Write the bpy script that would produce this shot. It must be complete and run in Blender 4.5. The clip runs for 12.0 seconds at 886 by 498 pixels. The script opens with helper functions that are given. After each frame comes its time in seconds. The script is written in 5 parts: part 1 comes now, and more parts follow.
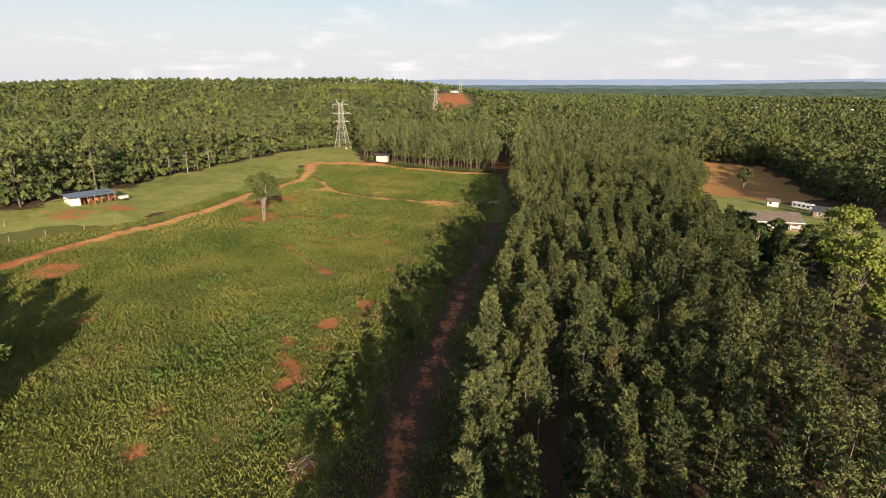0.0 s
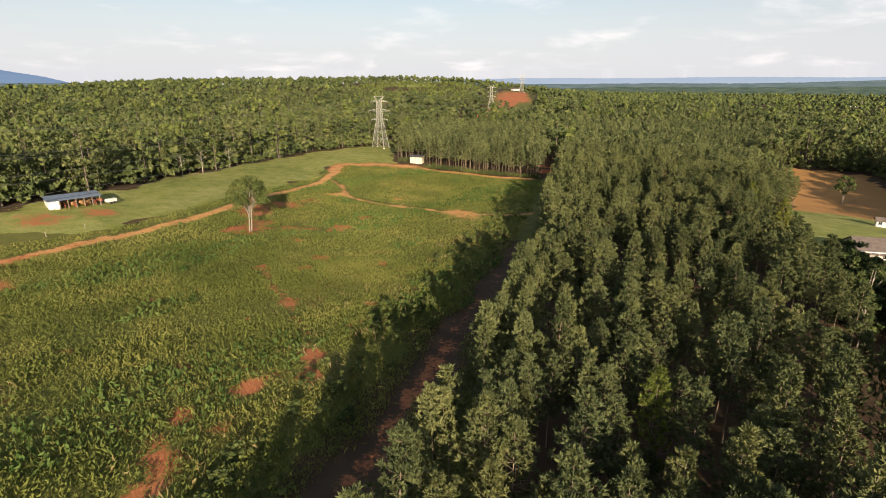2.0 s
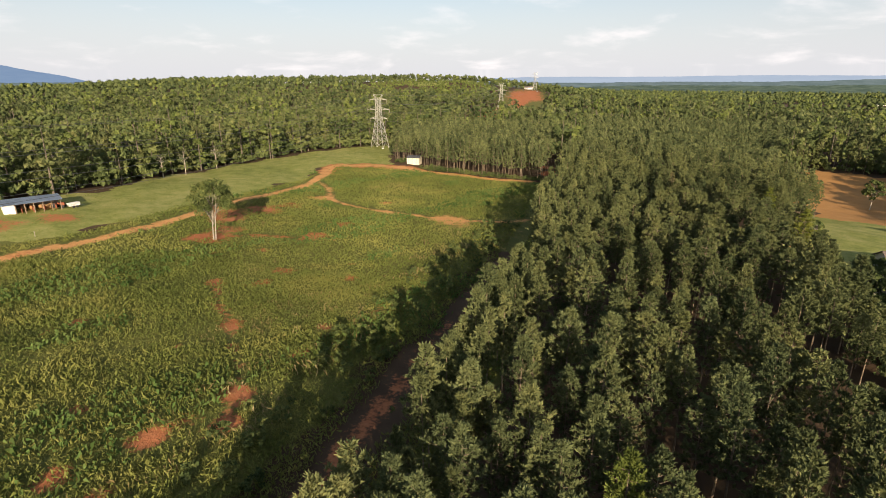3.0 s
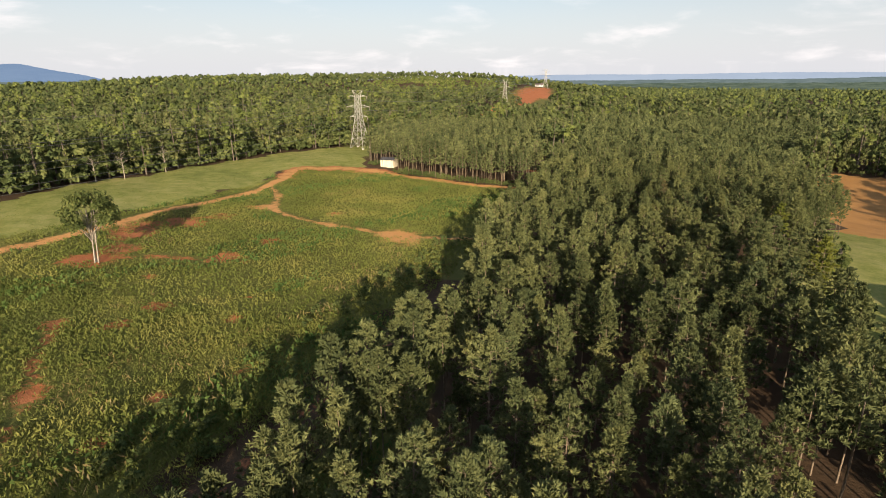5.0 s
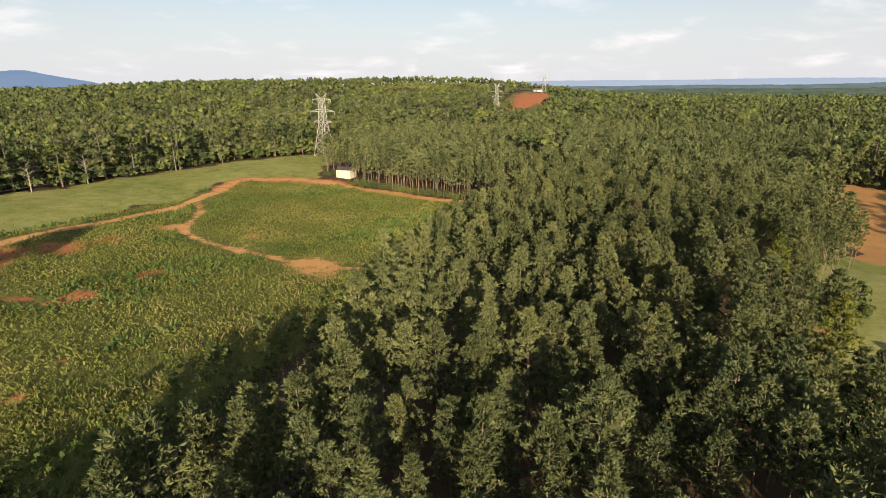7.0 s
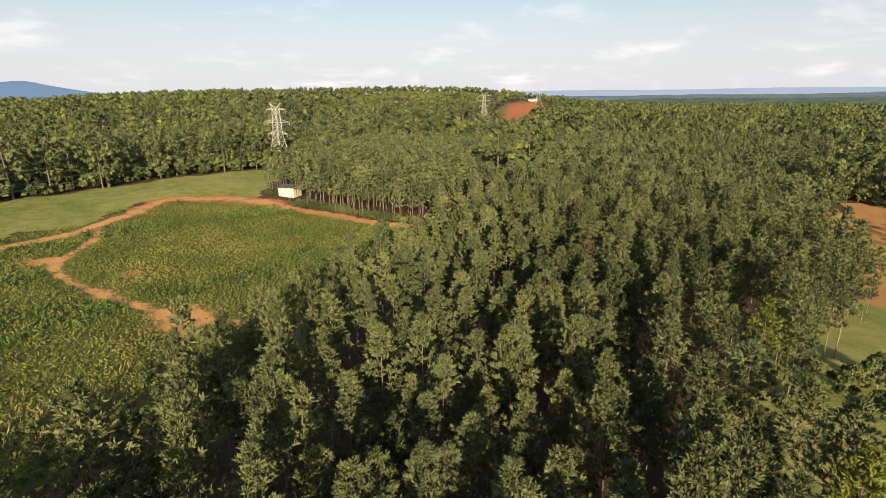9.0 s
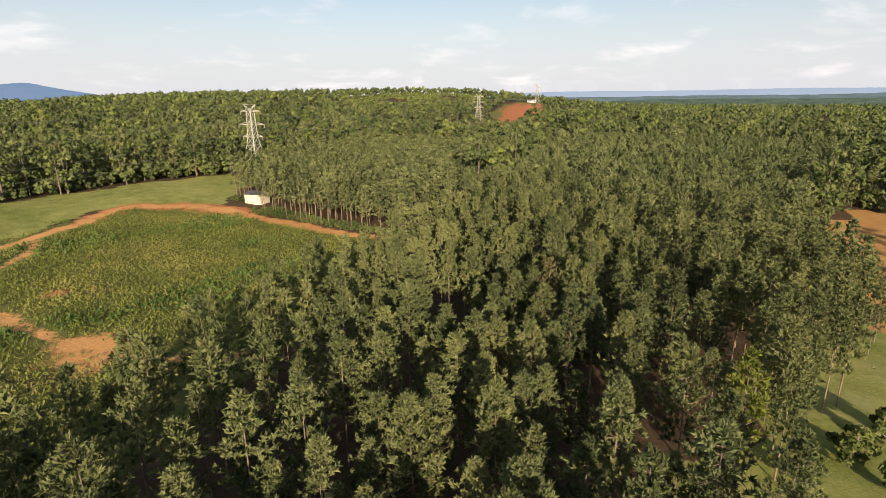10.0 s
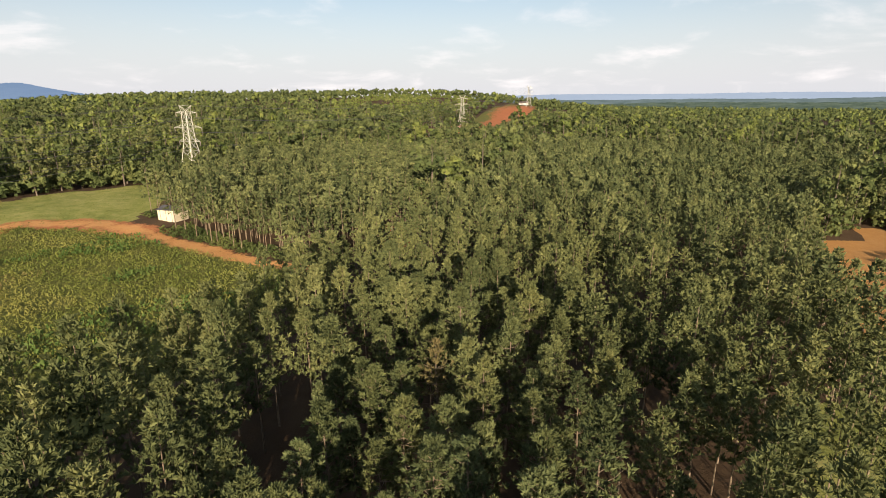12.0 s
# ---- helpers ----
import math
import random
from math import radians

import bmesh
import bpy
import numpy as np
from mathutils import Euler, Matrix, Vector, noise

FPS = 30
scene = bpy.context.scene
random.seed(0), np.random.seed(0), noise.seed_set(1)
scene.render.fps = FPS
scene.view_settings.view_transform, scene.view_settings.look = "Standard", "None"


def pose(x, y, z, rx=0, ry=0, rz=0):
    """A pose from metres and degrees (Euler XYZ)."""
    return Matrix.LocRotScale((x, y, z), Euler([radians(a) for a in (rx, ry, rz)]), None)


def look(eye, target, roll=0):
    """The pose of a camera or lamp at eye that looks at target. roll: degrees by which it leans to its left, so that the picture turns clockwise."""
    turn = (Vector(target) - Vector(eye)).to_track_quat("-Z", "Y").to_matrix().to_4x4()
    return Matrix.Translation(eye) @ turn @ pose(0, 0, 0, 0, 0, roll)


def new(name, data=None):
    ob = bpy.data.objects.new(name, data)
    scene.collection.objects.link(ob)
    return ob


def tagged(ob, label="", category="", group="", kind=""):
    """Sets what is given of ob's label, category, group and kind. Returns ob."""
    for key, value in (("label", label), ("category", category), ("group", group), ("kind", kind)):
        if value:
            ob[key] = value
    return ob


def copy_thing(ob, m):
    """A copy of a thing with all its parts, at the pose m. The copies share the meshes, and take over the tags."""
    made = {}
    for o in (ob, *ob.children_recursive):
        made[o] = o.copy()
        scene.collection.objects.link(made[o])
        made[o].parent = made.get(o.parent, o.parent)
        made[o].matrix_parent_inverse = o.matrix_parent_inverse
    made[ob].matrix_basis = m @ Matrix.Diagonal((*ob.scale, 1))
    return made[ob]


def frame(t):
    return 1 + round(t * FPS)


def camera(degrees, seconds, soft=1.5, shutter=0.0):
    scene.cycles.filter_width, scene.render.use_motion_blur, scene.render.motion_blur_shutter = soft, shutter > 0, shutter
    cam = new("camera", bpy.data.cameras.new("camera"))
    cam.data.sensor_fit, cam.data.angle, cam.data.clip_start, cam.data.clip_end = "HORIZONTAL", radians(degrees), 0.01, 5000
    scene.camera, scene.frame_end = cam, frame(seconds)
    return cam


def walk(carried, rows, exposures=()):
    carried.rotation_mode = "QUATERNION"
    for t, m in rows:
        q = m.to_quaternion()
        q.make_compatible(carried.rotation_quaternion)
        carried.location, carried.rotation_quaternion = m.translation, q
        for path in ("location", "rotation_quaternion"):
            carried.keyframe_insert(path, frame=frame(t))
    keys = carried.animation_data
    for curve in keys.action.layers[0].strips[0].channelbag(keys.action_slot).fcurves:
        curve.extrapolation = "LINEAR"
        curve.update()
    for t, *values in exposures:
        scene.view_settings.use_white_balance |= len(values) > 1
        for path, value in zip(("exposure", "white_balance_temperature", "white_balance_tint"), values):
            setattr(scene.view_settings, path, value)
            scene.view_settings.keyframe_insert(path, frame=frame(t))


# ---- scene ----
cam = camera(80.6, 12.0, 0.95)
METRES, EYE, TILT, LEAN, TURN = 190.0, 46.0, -17.6, 0.0, 0.0
ROWS = [
    (0.0, 0.0, 0.0, 0.0, -0.0, -0.0, 0.0),
    (0.5, 0.0183, 0.0369, 0.0077, 2.45, -0.01, -0.74),
    (1.0, 0.0356, 0.0753, 0.016, 4.74, -0.0, -1.42),
    (1.5, 0.0528, 0.1137, 0.0249, 5.88, -0.09, -1.72),
    (2.0, 0.0709, 0.1519, 0.0339, 6.84, -0.17, -1.91),
    (2.5, 0.0896, 0.1896, 0.043, 7.8, -0.25, -2.17),
    (3.0, 0.1086, 0.2268, 0.0522, 8.51, -0.33, -2.35),
    (5.0, 0.1843, 0.3738, 0.0879, 10.36, -0.57, -2.77),
    (5.5, 0.202, 0.4114, 0.0966, 10.66, -0.51, -2.87),
    (6.0, 0.219, 0.4492, 0.1057, 10.82, -0.43, -2.91),
    (6.5, 0.2352, 0.4864, 0.1148, 10.91, -0.27, -2.93),
    (7.0, 0.2512, 0.5235, 0.1234, 11.0, 0.02, -2.92),
    (9.0, 0.3162, 0.6665, 0.1635, 11.31, 1.02, -2.93),
    (9.5, 0.3336, 0.7016, 0.1739, 11.49, 1.08, -2.93),
    (10.0, 0.3509, 0.737, 0.1843, 11.65, 1.14, -2.95),
    (10.5, 0.367, 0.7727, 0.1952, 11.77, 1.19, -3.04),
    (11.0, 0.3811, 0.8089, 0.206, 11.8, 1.25, -3.12),
    (11.5, 0.3931, 0.8461, 0.2168, 11.75, 1.32, -3.19),
    (12.0, 0.4034, 0.8843, 0.2282, 11.46, 1.37, -3.19),
]
walk(cam, [(t, pose(0, 0, EYE, TILT, LEAN, TURN) @ pose(METRES * x, METRES * y, METRES * z, 90 + pitch, roll, yaw)) for t, x, y, z, yaw, pitch, roll in ROWS])

# ---- light: low sun behind the camera's right shoulder, pale summer sky ----
SUN_EL, SUN_AZ = 15.8, 163.5   # azimuth clockwise from +y, towards the sun
scene.view_settings.exposure = 0.78
sun_dir = Vector((math.sin(radians(SUN_AZ)) * math.cos(radians(SUN_EL)),
                  math.cos(radians(SUN_AZ)) * math.cos(radians(SUN_EL)), math.sin(radians(SUN_EL))))
sun_data = bpy.data.lights.new("sun", "SUN")
sun_data.energy, sun_data.angle, sun_data.color = 5.0, radians(0.6), (1.0, 0.81, 0.59)
sun = new("sun", sun_data)
sun.matrix_world = look((0, 0, 300), Vector((0, 0, 300)) - sun_dir)

world = bpy.data.worlds.new("sky")
scene.world = world
world.use_nodes = True
wn, wl = world.node_tree.nodes, world.node_tree.links
wn.clear()
sky = wn.new("ShaderNodeTexSky")
sky.sky_type, sky.sun_disc = "NISHITA", False
sky.sun_elevation, sky.sun_rotation = radians(SUN_EL), radians(SUN_AZ)
sky.air_density, sky.dust_density, sky.ozone_density = 1.0, 1.3, 1.2
w_geo = wn.new("ShaderNodeTexCoord")
w_sep = wn.new("ShaderNodeSeparateXYZ")
wl.new(w_geo.outputs["Generated"], w_sep.inputs[0])


def wmath(op, a, b=0.0):
    n = wn.new("ShaderNodeMath")
    n.operation = op
    for i, v in enumerate((a, b)):
        if isinstance(v, (int, float)):
            n.inputs[i].default_value = v
        else:
            wl.new(v, n.inputs[i])
    return n.outputs[0]


up = wmath("MAXIMUM", w_sep.outputs[2], 0.02)
cl_x = wmath("DIVIDE", w_sep.outputs[0], wmath("ADD", up, 0.22))
cl_y = wmath("DIVIDE", w_sep.outputs[1], wmath("ADD", up, 0.22))
w_comb = wn.new("ShaderNodeCombineXYZ")
wl.new(cl_x, w_comb.inputs[0])
wl.new(cl_y, w_comb.inputs[1])
w_noise = wn.new("ShaderNodeTexNoise")
w_noise.inputs["Scale"].default_value, w_noise.inputs["Detail"].default_value = 1.7, 9.0
w_noise.inputs["Roughness"].default_value, w_noise.inputs["Distortion"].default_value = 0.55, 0.3
wl.new(w_comb.outputs[0], w_noise.inputs["Vector"])
cloud_ramp = wn.new("ShaderNodeMapRange")
cloud_ramp.interpolation_type = "SMOOTHSTEP"
cloud_ramp.inputs["From Min"].default_value, cloud_ramp.inputs["From Max"].default_value = 0.50, 0.74
wl.new(w_noise.outputs[0], cloud_ramp.inputs["Value"])
sky_bg = wn.new("ShaderNodeBackground")
sky_bg.inputs["Strength"].default_value = 0.078
cloud_bg = wn.new("ShaderNodeBackground")
cloud_bg.inputs["Color"].default_value, cloud_bg.inputs["Strength"].default_value = (1.0, 0.93, 0.92, 1), 0.69
haze_bg = wn.new("ShaderNodeBackground")
haze_bg.inputs["Color"].default_value, haze_bg.inputs["Strength"].default_value = (0.95, 0.945, 1.0, 1), 0.505
wl.new(sky.outputs[0], sky_bg.inputs["Color"])
haze_f = wn.new("ShaderNodeMapRange")
haze_f.interpolation_type = "SMOOTHSTEP"
for k, v in (("From Min", 0.0), ("From Max", 0.26), ("To Min", 0.9), ("To Max", 0.05)):
    haze_f.inputs[k].default_value = v
wl.new(w_sep.outputs[2], haze_f.inputs["Value"])
mix_h, mix_c, w_out = wn.new("ShaderNodeMixShader"), wn.new("ShaderNodeMixShader"), wn.new("ShaderNodeOutputWorld")
wl.new(haze_f.outputs[0], mix_h.inputs[0])
wl.new(sky_bg.outputs[0], mix_h.inputs[1])
wl.new(haze_bg.outputs[0], mix_h.inputs[2])
wl.new(wmath("MULTIPLY", cloud_ramp.outputs[0], 0.75), mix_c.inputs[0])
wl.new(mix_h.outputs[0], mix_c.inputs[1])
wl.new(cloud_bg.outputs[0], mix_c.inputs[2])
wl.new(mix_c.outputs[0], w_out.inputs[0])


# ---- materials ----
class Nodes:
    """Small builder for a node material."""

    def __init__(self, name):
        self.mat = bpy.data.materials.new(name)
        self.mat.use_nodes = True
        self.n, self.l = self.mat.node_tree.nodes, self.mat.node_tree.links
        self.bsdf = self.n["Principled BSDF"]
        self.out = self.n["Material Output"]
        self.coord = self.n.new("ShaderNodeTexCoord").outputs["Object"]

    def put(self, sock, v):
        if isinstance(v, (int, float)):
            sock.default_value = v
        elif isinstance(v, tuple):
            sock.default_value = (*v, 1) if len(v) == 3 else v
        else:
            self.l.new(v, sock)

    def noise(self, scale, detail=4, rough=0.55, vec=None):
        t = self.n.new("ShaderNodeTexNoise")
        t.inputs["Scale"].default_value, t.inputs["Detail"].default_value = scale, detail
        t.inputs["Roughness"].default_value = rough
        self.l.new(vec if vec else self.coord, t.inputs["Vector"])
        return t.outputs[0]

    def math(self, op, a, b=0.0):
        t = self.n.new("ShaderNodeMath")
        t.operation = op
        self.put(t.inputs[0], a)
        self.put(t.inputs[1], b)
        return t.outputs[0]

    def span(self, v, a, b, c=0.0, d=1.0):
        t = self.n.new("ShaderNodeMapRange")
        t.interpolation_type = "SMOOTHSTEP"
        for k, s in (("Value", v), ("From Min", a), ("From Max", b), ("To Min", c), ("To Max", d)):
            self.put(t.inputs[k], s)
        return t.outputs[0]

    def mix(self, f, a, b, mode="MIX"):
        t = self.n.new("ShaderNodeMix")
        t.data_type, t.blend_type = "RGBA", mode
        self.put(t.inputs[0], f)
        self.put(t.inputs[6], a)
        self.put(t.inputs[7], b)
        return t.outputs[2]

    def ramp(self, v, *cols):
        t = self.n.new("ShaderNodeValToRGB")
        els = t.color_ramp.elements
        while len(els) < len(cols):
            els.new(0.5)
        for i, (e, c) in enumerate(zip(els, cols)):
            e.position, e.color = i / (len(cols) - 1), (*c, 1)
        self.l.new(v, t.inputs[0])
        return t.outputs[0]

    def bump(self, v, strength=0.5, dist=0.1):
        t = self.n.new("ShaderNodeBump")
        t.inputs["Strength"].default_value, t.inputs["Distance"].default_value = strength, dist
        self.l.new(v, t.inputs["Height"])
        self.l.new(t.outputs[0], self.bsdf.inputs["Normal"])

    def done(self, color, rough=0.8, metal=0.0, spec=0.3):
        self.put(self.bsdf.inputs["Base Color"], color)
        self.put(self.bsdf.inputs["Roughness"], rough)
        self.put(self.bsdf.inputs["Metallic"], metal)
        self.put(self.bsdf.inputs["Specular IOR Level"], spec)
        return self.mat


def foliage(name, dark, mid, light, patch=0.12, glow=0.14, tree_var=0.5, leaf_var=0.42, lumps=0.0):
    """Leaves: shade from leaf to leaf, from clump to clump and from tree to tree, partly letting light through."""
    k = Nodes(name)
    geo = k.n.new("ShaderNodeNewGeometry")
    info = k.n.new("ShaderNodeObjectInfo")
    leaf = geo.outputs["Random Per Island"]
    world_pos = geo.outputs["Position"]
    big = k.noise(patch, 3, 0.6, world_pos)
    v = k.math("ADD", k.math("MULTIPLY", leaf, leaf_var), k.math("MULTIPLY", k.span(big, 0.3, 0.7), 1.0 - leaf_var))
    col = k.ramp(v, dark, mid, light)
    warm = k.mix(k.math("MULTIPLY", info.outputs["Random"], tree_var), col, (1.22, 1.05, 0.82), "MULTIPLY")
    k.done(warm, 0.8, 0.0, 0.08)
    if lumps:
        k.bump(k.math("ADD", k.noise(0.9, 4, 0.7, world_pos), k.math("MULTIPLY", k.noise(2.6, 3, 0.7, world_pos), 0.5)), 1.0, lumps)
    tr = k.n.new("ShaderNodeBsdfTranslucent")
    k.l.new(warm, tr.inputs[0])
    ms = k.n.new("ShaderNodeMixShader")
    ms.inputs[0].default_value = glow
    k.l.new(k.bsdf.outputs[0], ms.inputs[1])
    k.l.new(tr.outputs[0], ms.inputs[2])
    k.l.new(ms.outputs[0], k.out.inputs[0])
    return k.mat


def surface(name, a, b, scale=1.0, fine=12.0, rough=0.8, metal=0.0, relief=0.2, spec=0.3):
    k = Nodes(name)
    v = k.math("ADD", k.math("MULTIPLY", k.noise(scale), 0.6), k.math("MULTIPLY", k.noise(fine), 0.4))
    k.bump(k.noise(fine * 2), relief, 0.05)
    return k.done(k.mix(k.span(v, 0.32, 0.68), a, b), rough, metal, spec)


M_pine = foliage("pine_needles", (0.040, 0.056, 0.027), (0.107, 0.130, 0.056), (0.208, 0.224, 0.094))
M_pine_yellow = foliage("yellowish_needles", (0.07, 0.09, 0.02), (0.13, 0.16, 0.035), (0.20, 0.22, 0.05))
M_pine_brown = foliage("browning_needles", (0.075, 0.072, 0.034), (0.130, 0.115, 0.052), (0.190, 0.158, 0.075))
M_leaf = foliage("broad_leaves", (0.030, 0.046, 0.017), (0.084, 0.110, 0.036), (0.170, 0.185, 0.060), 0.10)
# deeper leaf green; on the thicket trees it also stands for shade
M_leaf_dark = foliage("dark_leaves", (0.020, 0.032, 0.012), (0.058, 0.080, 0.026), (0.120, 0.138, 0.046), 0.3, 0.10, 0.0)
M_wood = foliage("woodland_leaves", (0.046, 0.066, 0.026), (0.104, 0.130, 0.046), (0.185, 0.200, 0.070), 0.09, 0.12, 0.0, 0.28, 0.0)
# paler greens in a narrower range: distance haze is put into the leaf colour
M_wood_hazed = foliage("hazed_woodland_leaves", (0.060, 0.084, 0.035), (0.100, 0.126, 0.048), (0.150, 0.170, 0.064), 0.06, 0.16, 0.0, 0.15, 1.0)
M_wood_light = foliage("light_woodland_leaves", (0.055, 0.080, 0.022), (0.130, 0.160, 0.045), (0.215, 0.235, 0.068), 0.14, 0.12, 0.0, 0.28, 0.0)
M_leaf_light = foliage("light_leaves", (0.075, 0.11, 0.025), (0.16, 0.20, 0.048), (0.26, 0.295, 0.075), 0.10)
M_weed = foliage("weed_leaves", (0.105, 0.132, 0.030), (0.172, 0.190, 0.046), (0.262, 0.250, 0.072), 0.055, 0.22, 0.0, 0.22)
M_weed_near = foliage("broad_weed_leaves", (0.078, 0.102, 0.026), (0.150, 0.170, 0.042), (0.244, 0.236, 0.068), 0.07, 0.22, 0.0, 0.34)
M_weed_lush = foliage("lush_leaves", (0.050, 0.088, 0.022), (0.088, 0.140, 0.036), (0.145, 0.190, 0.055), 0.08, 0.22, 0.0, 0.3)
M_weed_dry = foliage("dry_stems", (0.12, 0.09, 0.04), (0.22, 0.17, 0.07), (0.34, 0.28, 0.14), 0.1, 0.2, 0.0)
M_bark = surface("pine_bark", (0.13, 0.10, 0.07), (0.26, 0.20, 0.14), 2.0, 10.0, 0.9)
M_bark_pale = surface("pale_bark", (0.24, 0.20, 0.16), (0.45, 0.40, 0.33), 2.0, 9.0, 0.85)
M_bark_grey = surface("grey_bark", (0.10, 0.08, 0.062), (0.20, 0.165, 0.13), 2.0, 9.0, 0.9)
M_steel = surface("galvanised_steel", (0.32, 0.32, 0.28), (0.48, 0.47, 0.41), 0.5, 4.0, 0.55, 0.35, 0.05, 0.4)
M_wire = surface("aluminium_wire", (0.10, 0.10, 0.10), (0.16, 0.16, 0.16), 0.5, 4.0, 0.5, 0.5, 0.0)
M_glass_ins = surface("porcelain", (0.25, 0.2, 0.18), (0.35, 0.3, 0.27), 3.0, 9.0, 0.3)
M_white = surface("weathered_white_paint", (0.62, 0.60, 0.56), (0.82, 0.80, 0.76), 1.2, 9.0, 0.6)
M_cream = surface("cream_steel", (0.55, 0.48, 0.36), (0.74, 0.67, 0.52), 0.8, 7.0, 0.6)
M_tin = surface("blue_grey_tin_roof", (0.20, 0.26, 0.36), (0.34, 0.41, 0.52), 0.6, 5.0, 0.38, 0.45, 0.1, 0.5)
M_board = surface("weathered_boards", (0.17, 0.12, 0.085), (0.32, 0.24, 0.17), 1.5, 11.0, 0.85)
M_shingle = surface("brown_shingles", (0.12, 0.095, 0.08), (0.21, 0.17, 0.145), 1.0, 6.0, 0.9)
M_dark_roof = surface("dark_roof_sheet", (0.05, 0.05, 0.06), (0.10, 0.10, 0.11), 0.7, 6.0, 0.6)
M_rust = surface("rusty_red_paint", (0.20, 0.055, 0.03), (0.36, 0.12, 0.06), 1.2, 8.0, 0.75)
M_brick = surface("house_siding", (0.46, 0.42, 0.38), (0.62, 0.58, 0.53), 1.0, 8.0, 0.75)
M_rubber = surface("rubber", (0.02, 0.02, 0.02), (0.045, 0.045, 0.045), 2.0, 9.0, 0.8)
M_hay = surface("hay", (0.30, 0.17, 0.08), (0.46, 0.29, 0.13), 1.5, 8.0, 0.95)

k = Nodes("window_glass")
M_glass = k.done((0.03, 0.04, 0.05), 0.08, 0.0, 0.6)


def ground_material():
    k = Nodes("ground_cover")
    at = k.n.new("ShaderNodeVertexColor")
    at.layer_name = "cover"
    sep = k.n.new("ShaderNodeSeparateColor")
    k.l.new(at.outputs[0], sep.inputs[0])
    n_big, n_mid, n_fine = k.noise(0.035, 4), k.noise(0.22, 5, 0.62), k.noise(1.6, 5, 0.65)
    n_grain = k.noise(7.0, 3, 0.6)
    wob = k.math("ADD", k.math("MULTIPLY", k.math("SUBTRACT", n_mid, 0.5), 1.7), k.math("MULTIPLY", k.math("SUBTRACT", n_fine, 0.5), 1.3))
    weeds = k.ramp(k.math("ADD", k.math("MULTIPLY", n_mid, 0.5), k.math("MULTIPLY", n_fine, 0.5)),
                   (0.045, 0.056, 0.016), (0.100, 0.112, 0.028), (0.170, 0.162, 0.046), (0.26, 0.19, 0.07))
    meadow = k.ramp(k.span(k.math("ADD", k.math("MULTIPLY", n_mid, 0.4), k.math("ADD", k.math("MULTIPLY", n_fine, 0.3), k.math("MULTIPLY", n_big, 0.3))), 0.33, 0.67),
                    (0.140, 0.168, 0.042), (0.225, 0.245, 0.062), (0.300, 0.298, 0.092), (0.38, 0.35, 0.14))
    tan = k.ramp(k.math("ADD", k.math("MULTIPLY", n_mid, 0.6), k.math("MULTIPLY", n_fine, 0.4)),
                 (0.30, 0.15, 0.05), (0.44, 0.23, 0.08), (0.54, 0.33, 0.14))
    soil_v = k.math("ADD", k.math("MULTIPLY", n_mid, 0.5), k.math("MULTIPLY", n_fine, 0.5))
    clay = k.ramp(soil_v, (0.24, 0.060, 0.022), (0.38, 0.115, 0.045), (0.46, 0.19, 0.085), (0.52, 0.27, 0.14))
    pale = k.ramp(soil_v, (0.46, 0.20, 0.070), (0.60, 0.31, 0.115), (0.70, 0.43, 0.19))
    clay = k.mix(k.span(k.math("ADD", at.outputs["Alpha"], k.math("MULTIPLY", wob, 0.5)), 0.35, 0.75), clay, pale)
    litter = k.ramp(n_mid, (0.045, 0.030, 0.018), (0.085, 0.055, 0.032), (0.12, 0.085, 0.05))
    # blue: 0 weeds, 0.25 forest litter, 0.5 mown meadow, 0.75 lawn, 1 tan field
    col = k.mix(k.span(sep.outputs[2], 0.02, 0.22), weeds, litter)
    col = k.mix(k.span(k.math("ADD", sep.outputs[1], k.math("MULTIPLY", wob, 0.35)), 0.4, 0.6), col, meadow)
    col = k.mix(k.span(k.math("ADD", sep.outputs[2], k.math("MULTIPLY", wob, 0.15)), 0.6, 0.7), col, tan)
    col = k.mix(k.span(k.math("ADD", sep.outputs[0], wob), 0.40, 0.80), col, clay)
    k.bump(k.math("ADD", k.math("MULTIPLY", n_fine, 0.7), k.math("MULTIPLY", n_grain, 0.3)), 0.7, 0.25)
    return k.done(col, 0.95, 0.0, 0.15)


M_ground = ground_material()


def haze_glow_material(name, a, b, scale):
    """Far hills: the haze of miles of air is painted as a glowing colour."""
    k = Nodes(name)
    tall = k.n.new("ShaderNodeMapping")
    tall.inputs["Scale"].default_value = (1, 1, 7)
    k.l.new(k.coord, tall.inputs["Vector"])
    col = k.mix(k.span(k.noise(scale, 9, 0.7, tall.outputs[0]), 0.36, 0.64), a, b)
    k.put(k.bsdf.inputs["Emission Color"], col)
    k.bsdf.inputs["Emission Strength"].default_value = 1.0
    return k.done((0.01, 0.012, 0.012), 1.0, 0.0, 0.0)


# bluer and paler with distance: these glow colours carry the haze
M_ridge_near = haze_glow_material("haze_tinted_woods", (0.044, 0.062, 0.044), (0.088, 0.108, 0.074), 0.02)
M_ridge_mid = haze_glow_material("haze_blue_woods", (0.080, 0.106, 0.104), (0.118, 0.144, 0.142), 0.012)
M_ridge_far = haze_glow_material("haze_blue_mountains", (0.245, 0.29, 0.365), (0.265, 0.31, 0.385), 0.003)
M_mountain = haze_glow_material("haze_blue_shoulder", (0.115, 0.17, 0.265), (0.13, 0.185, 0.28), 0.004)


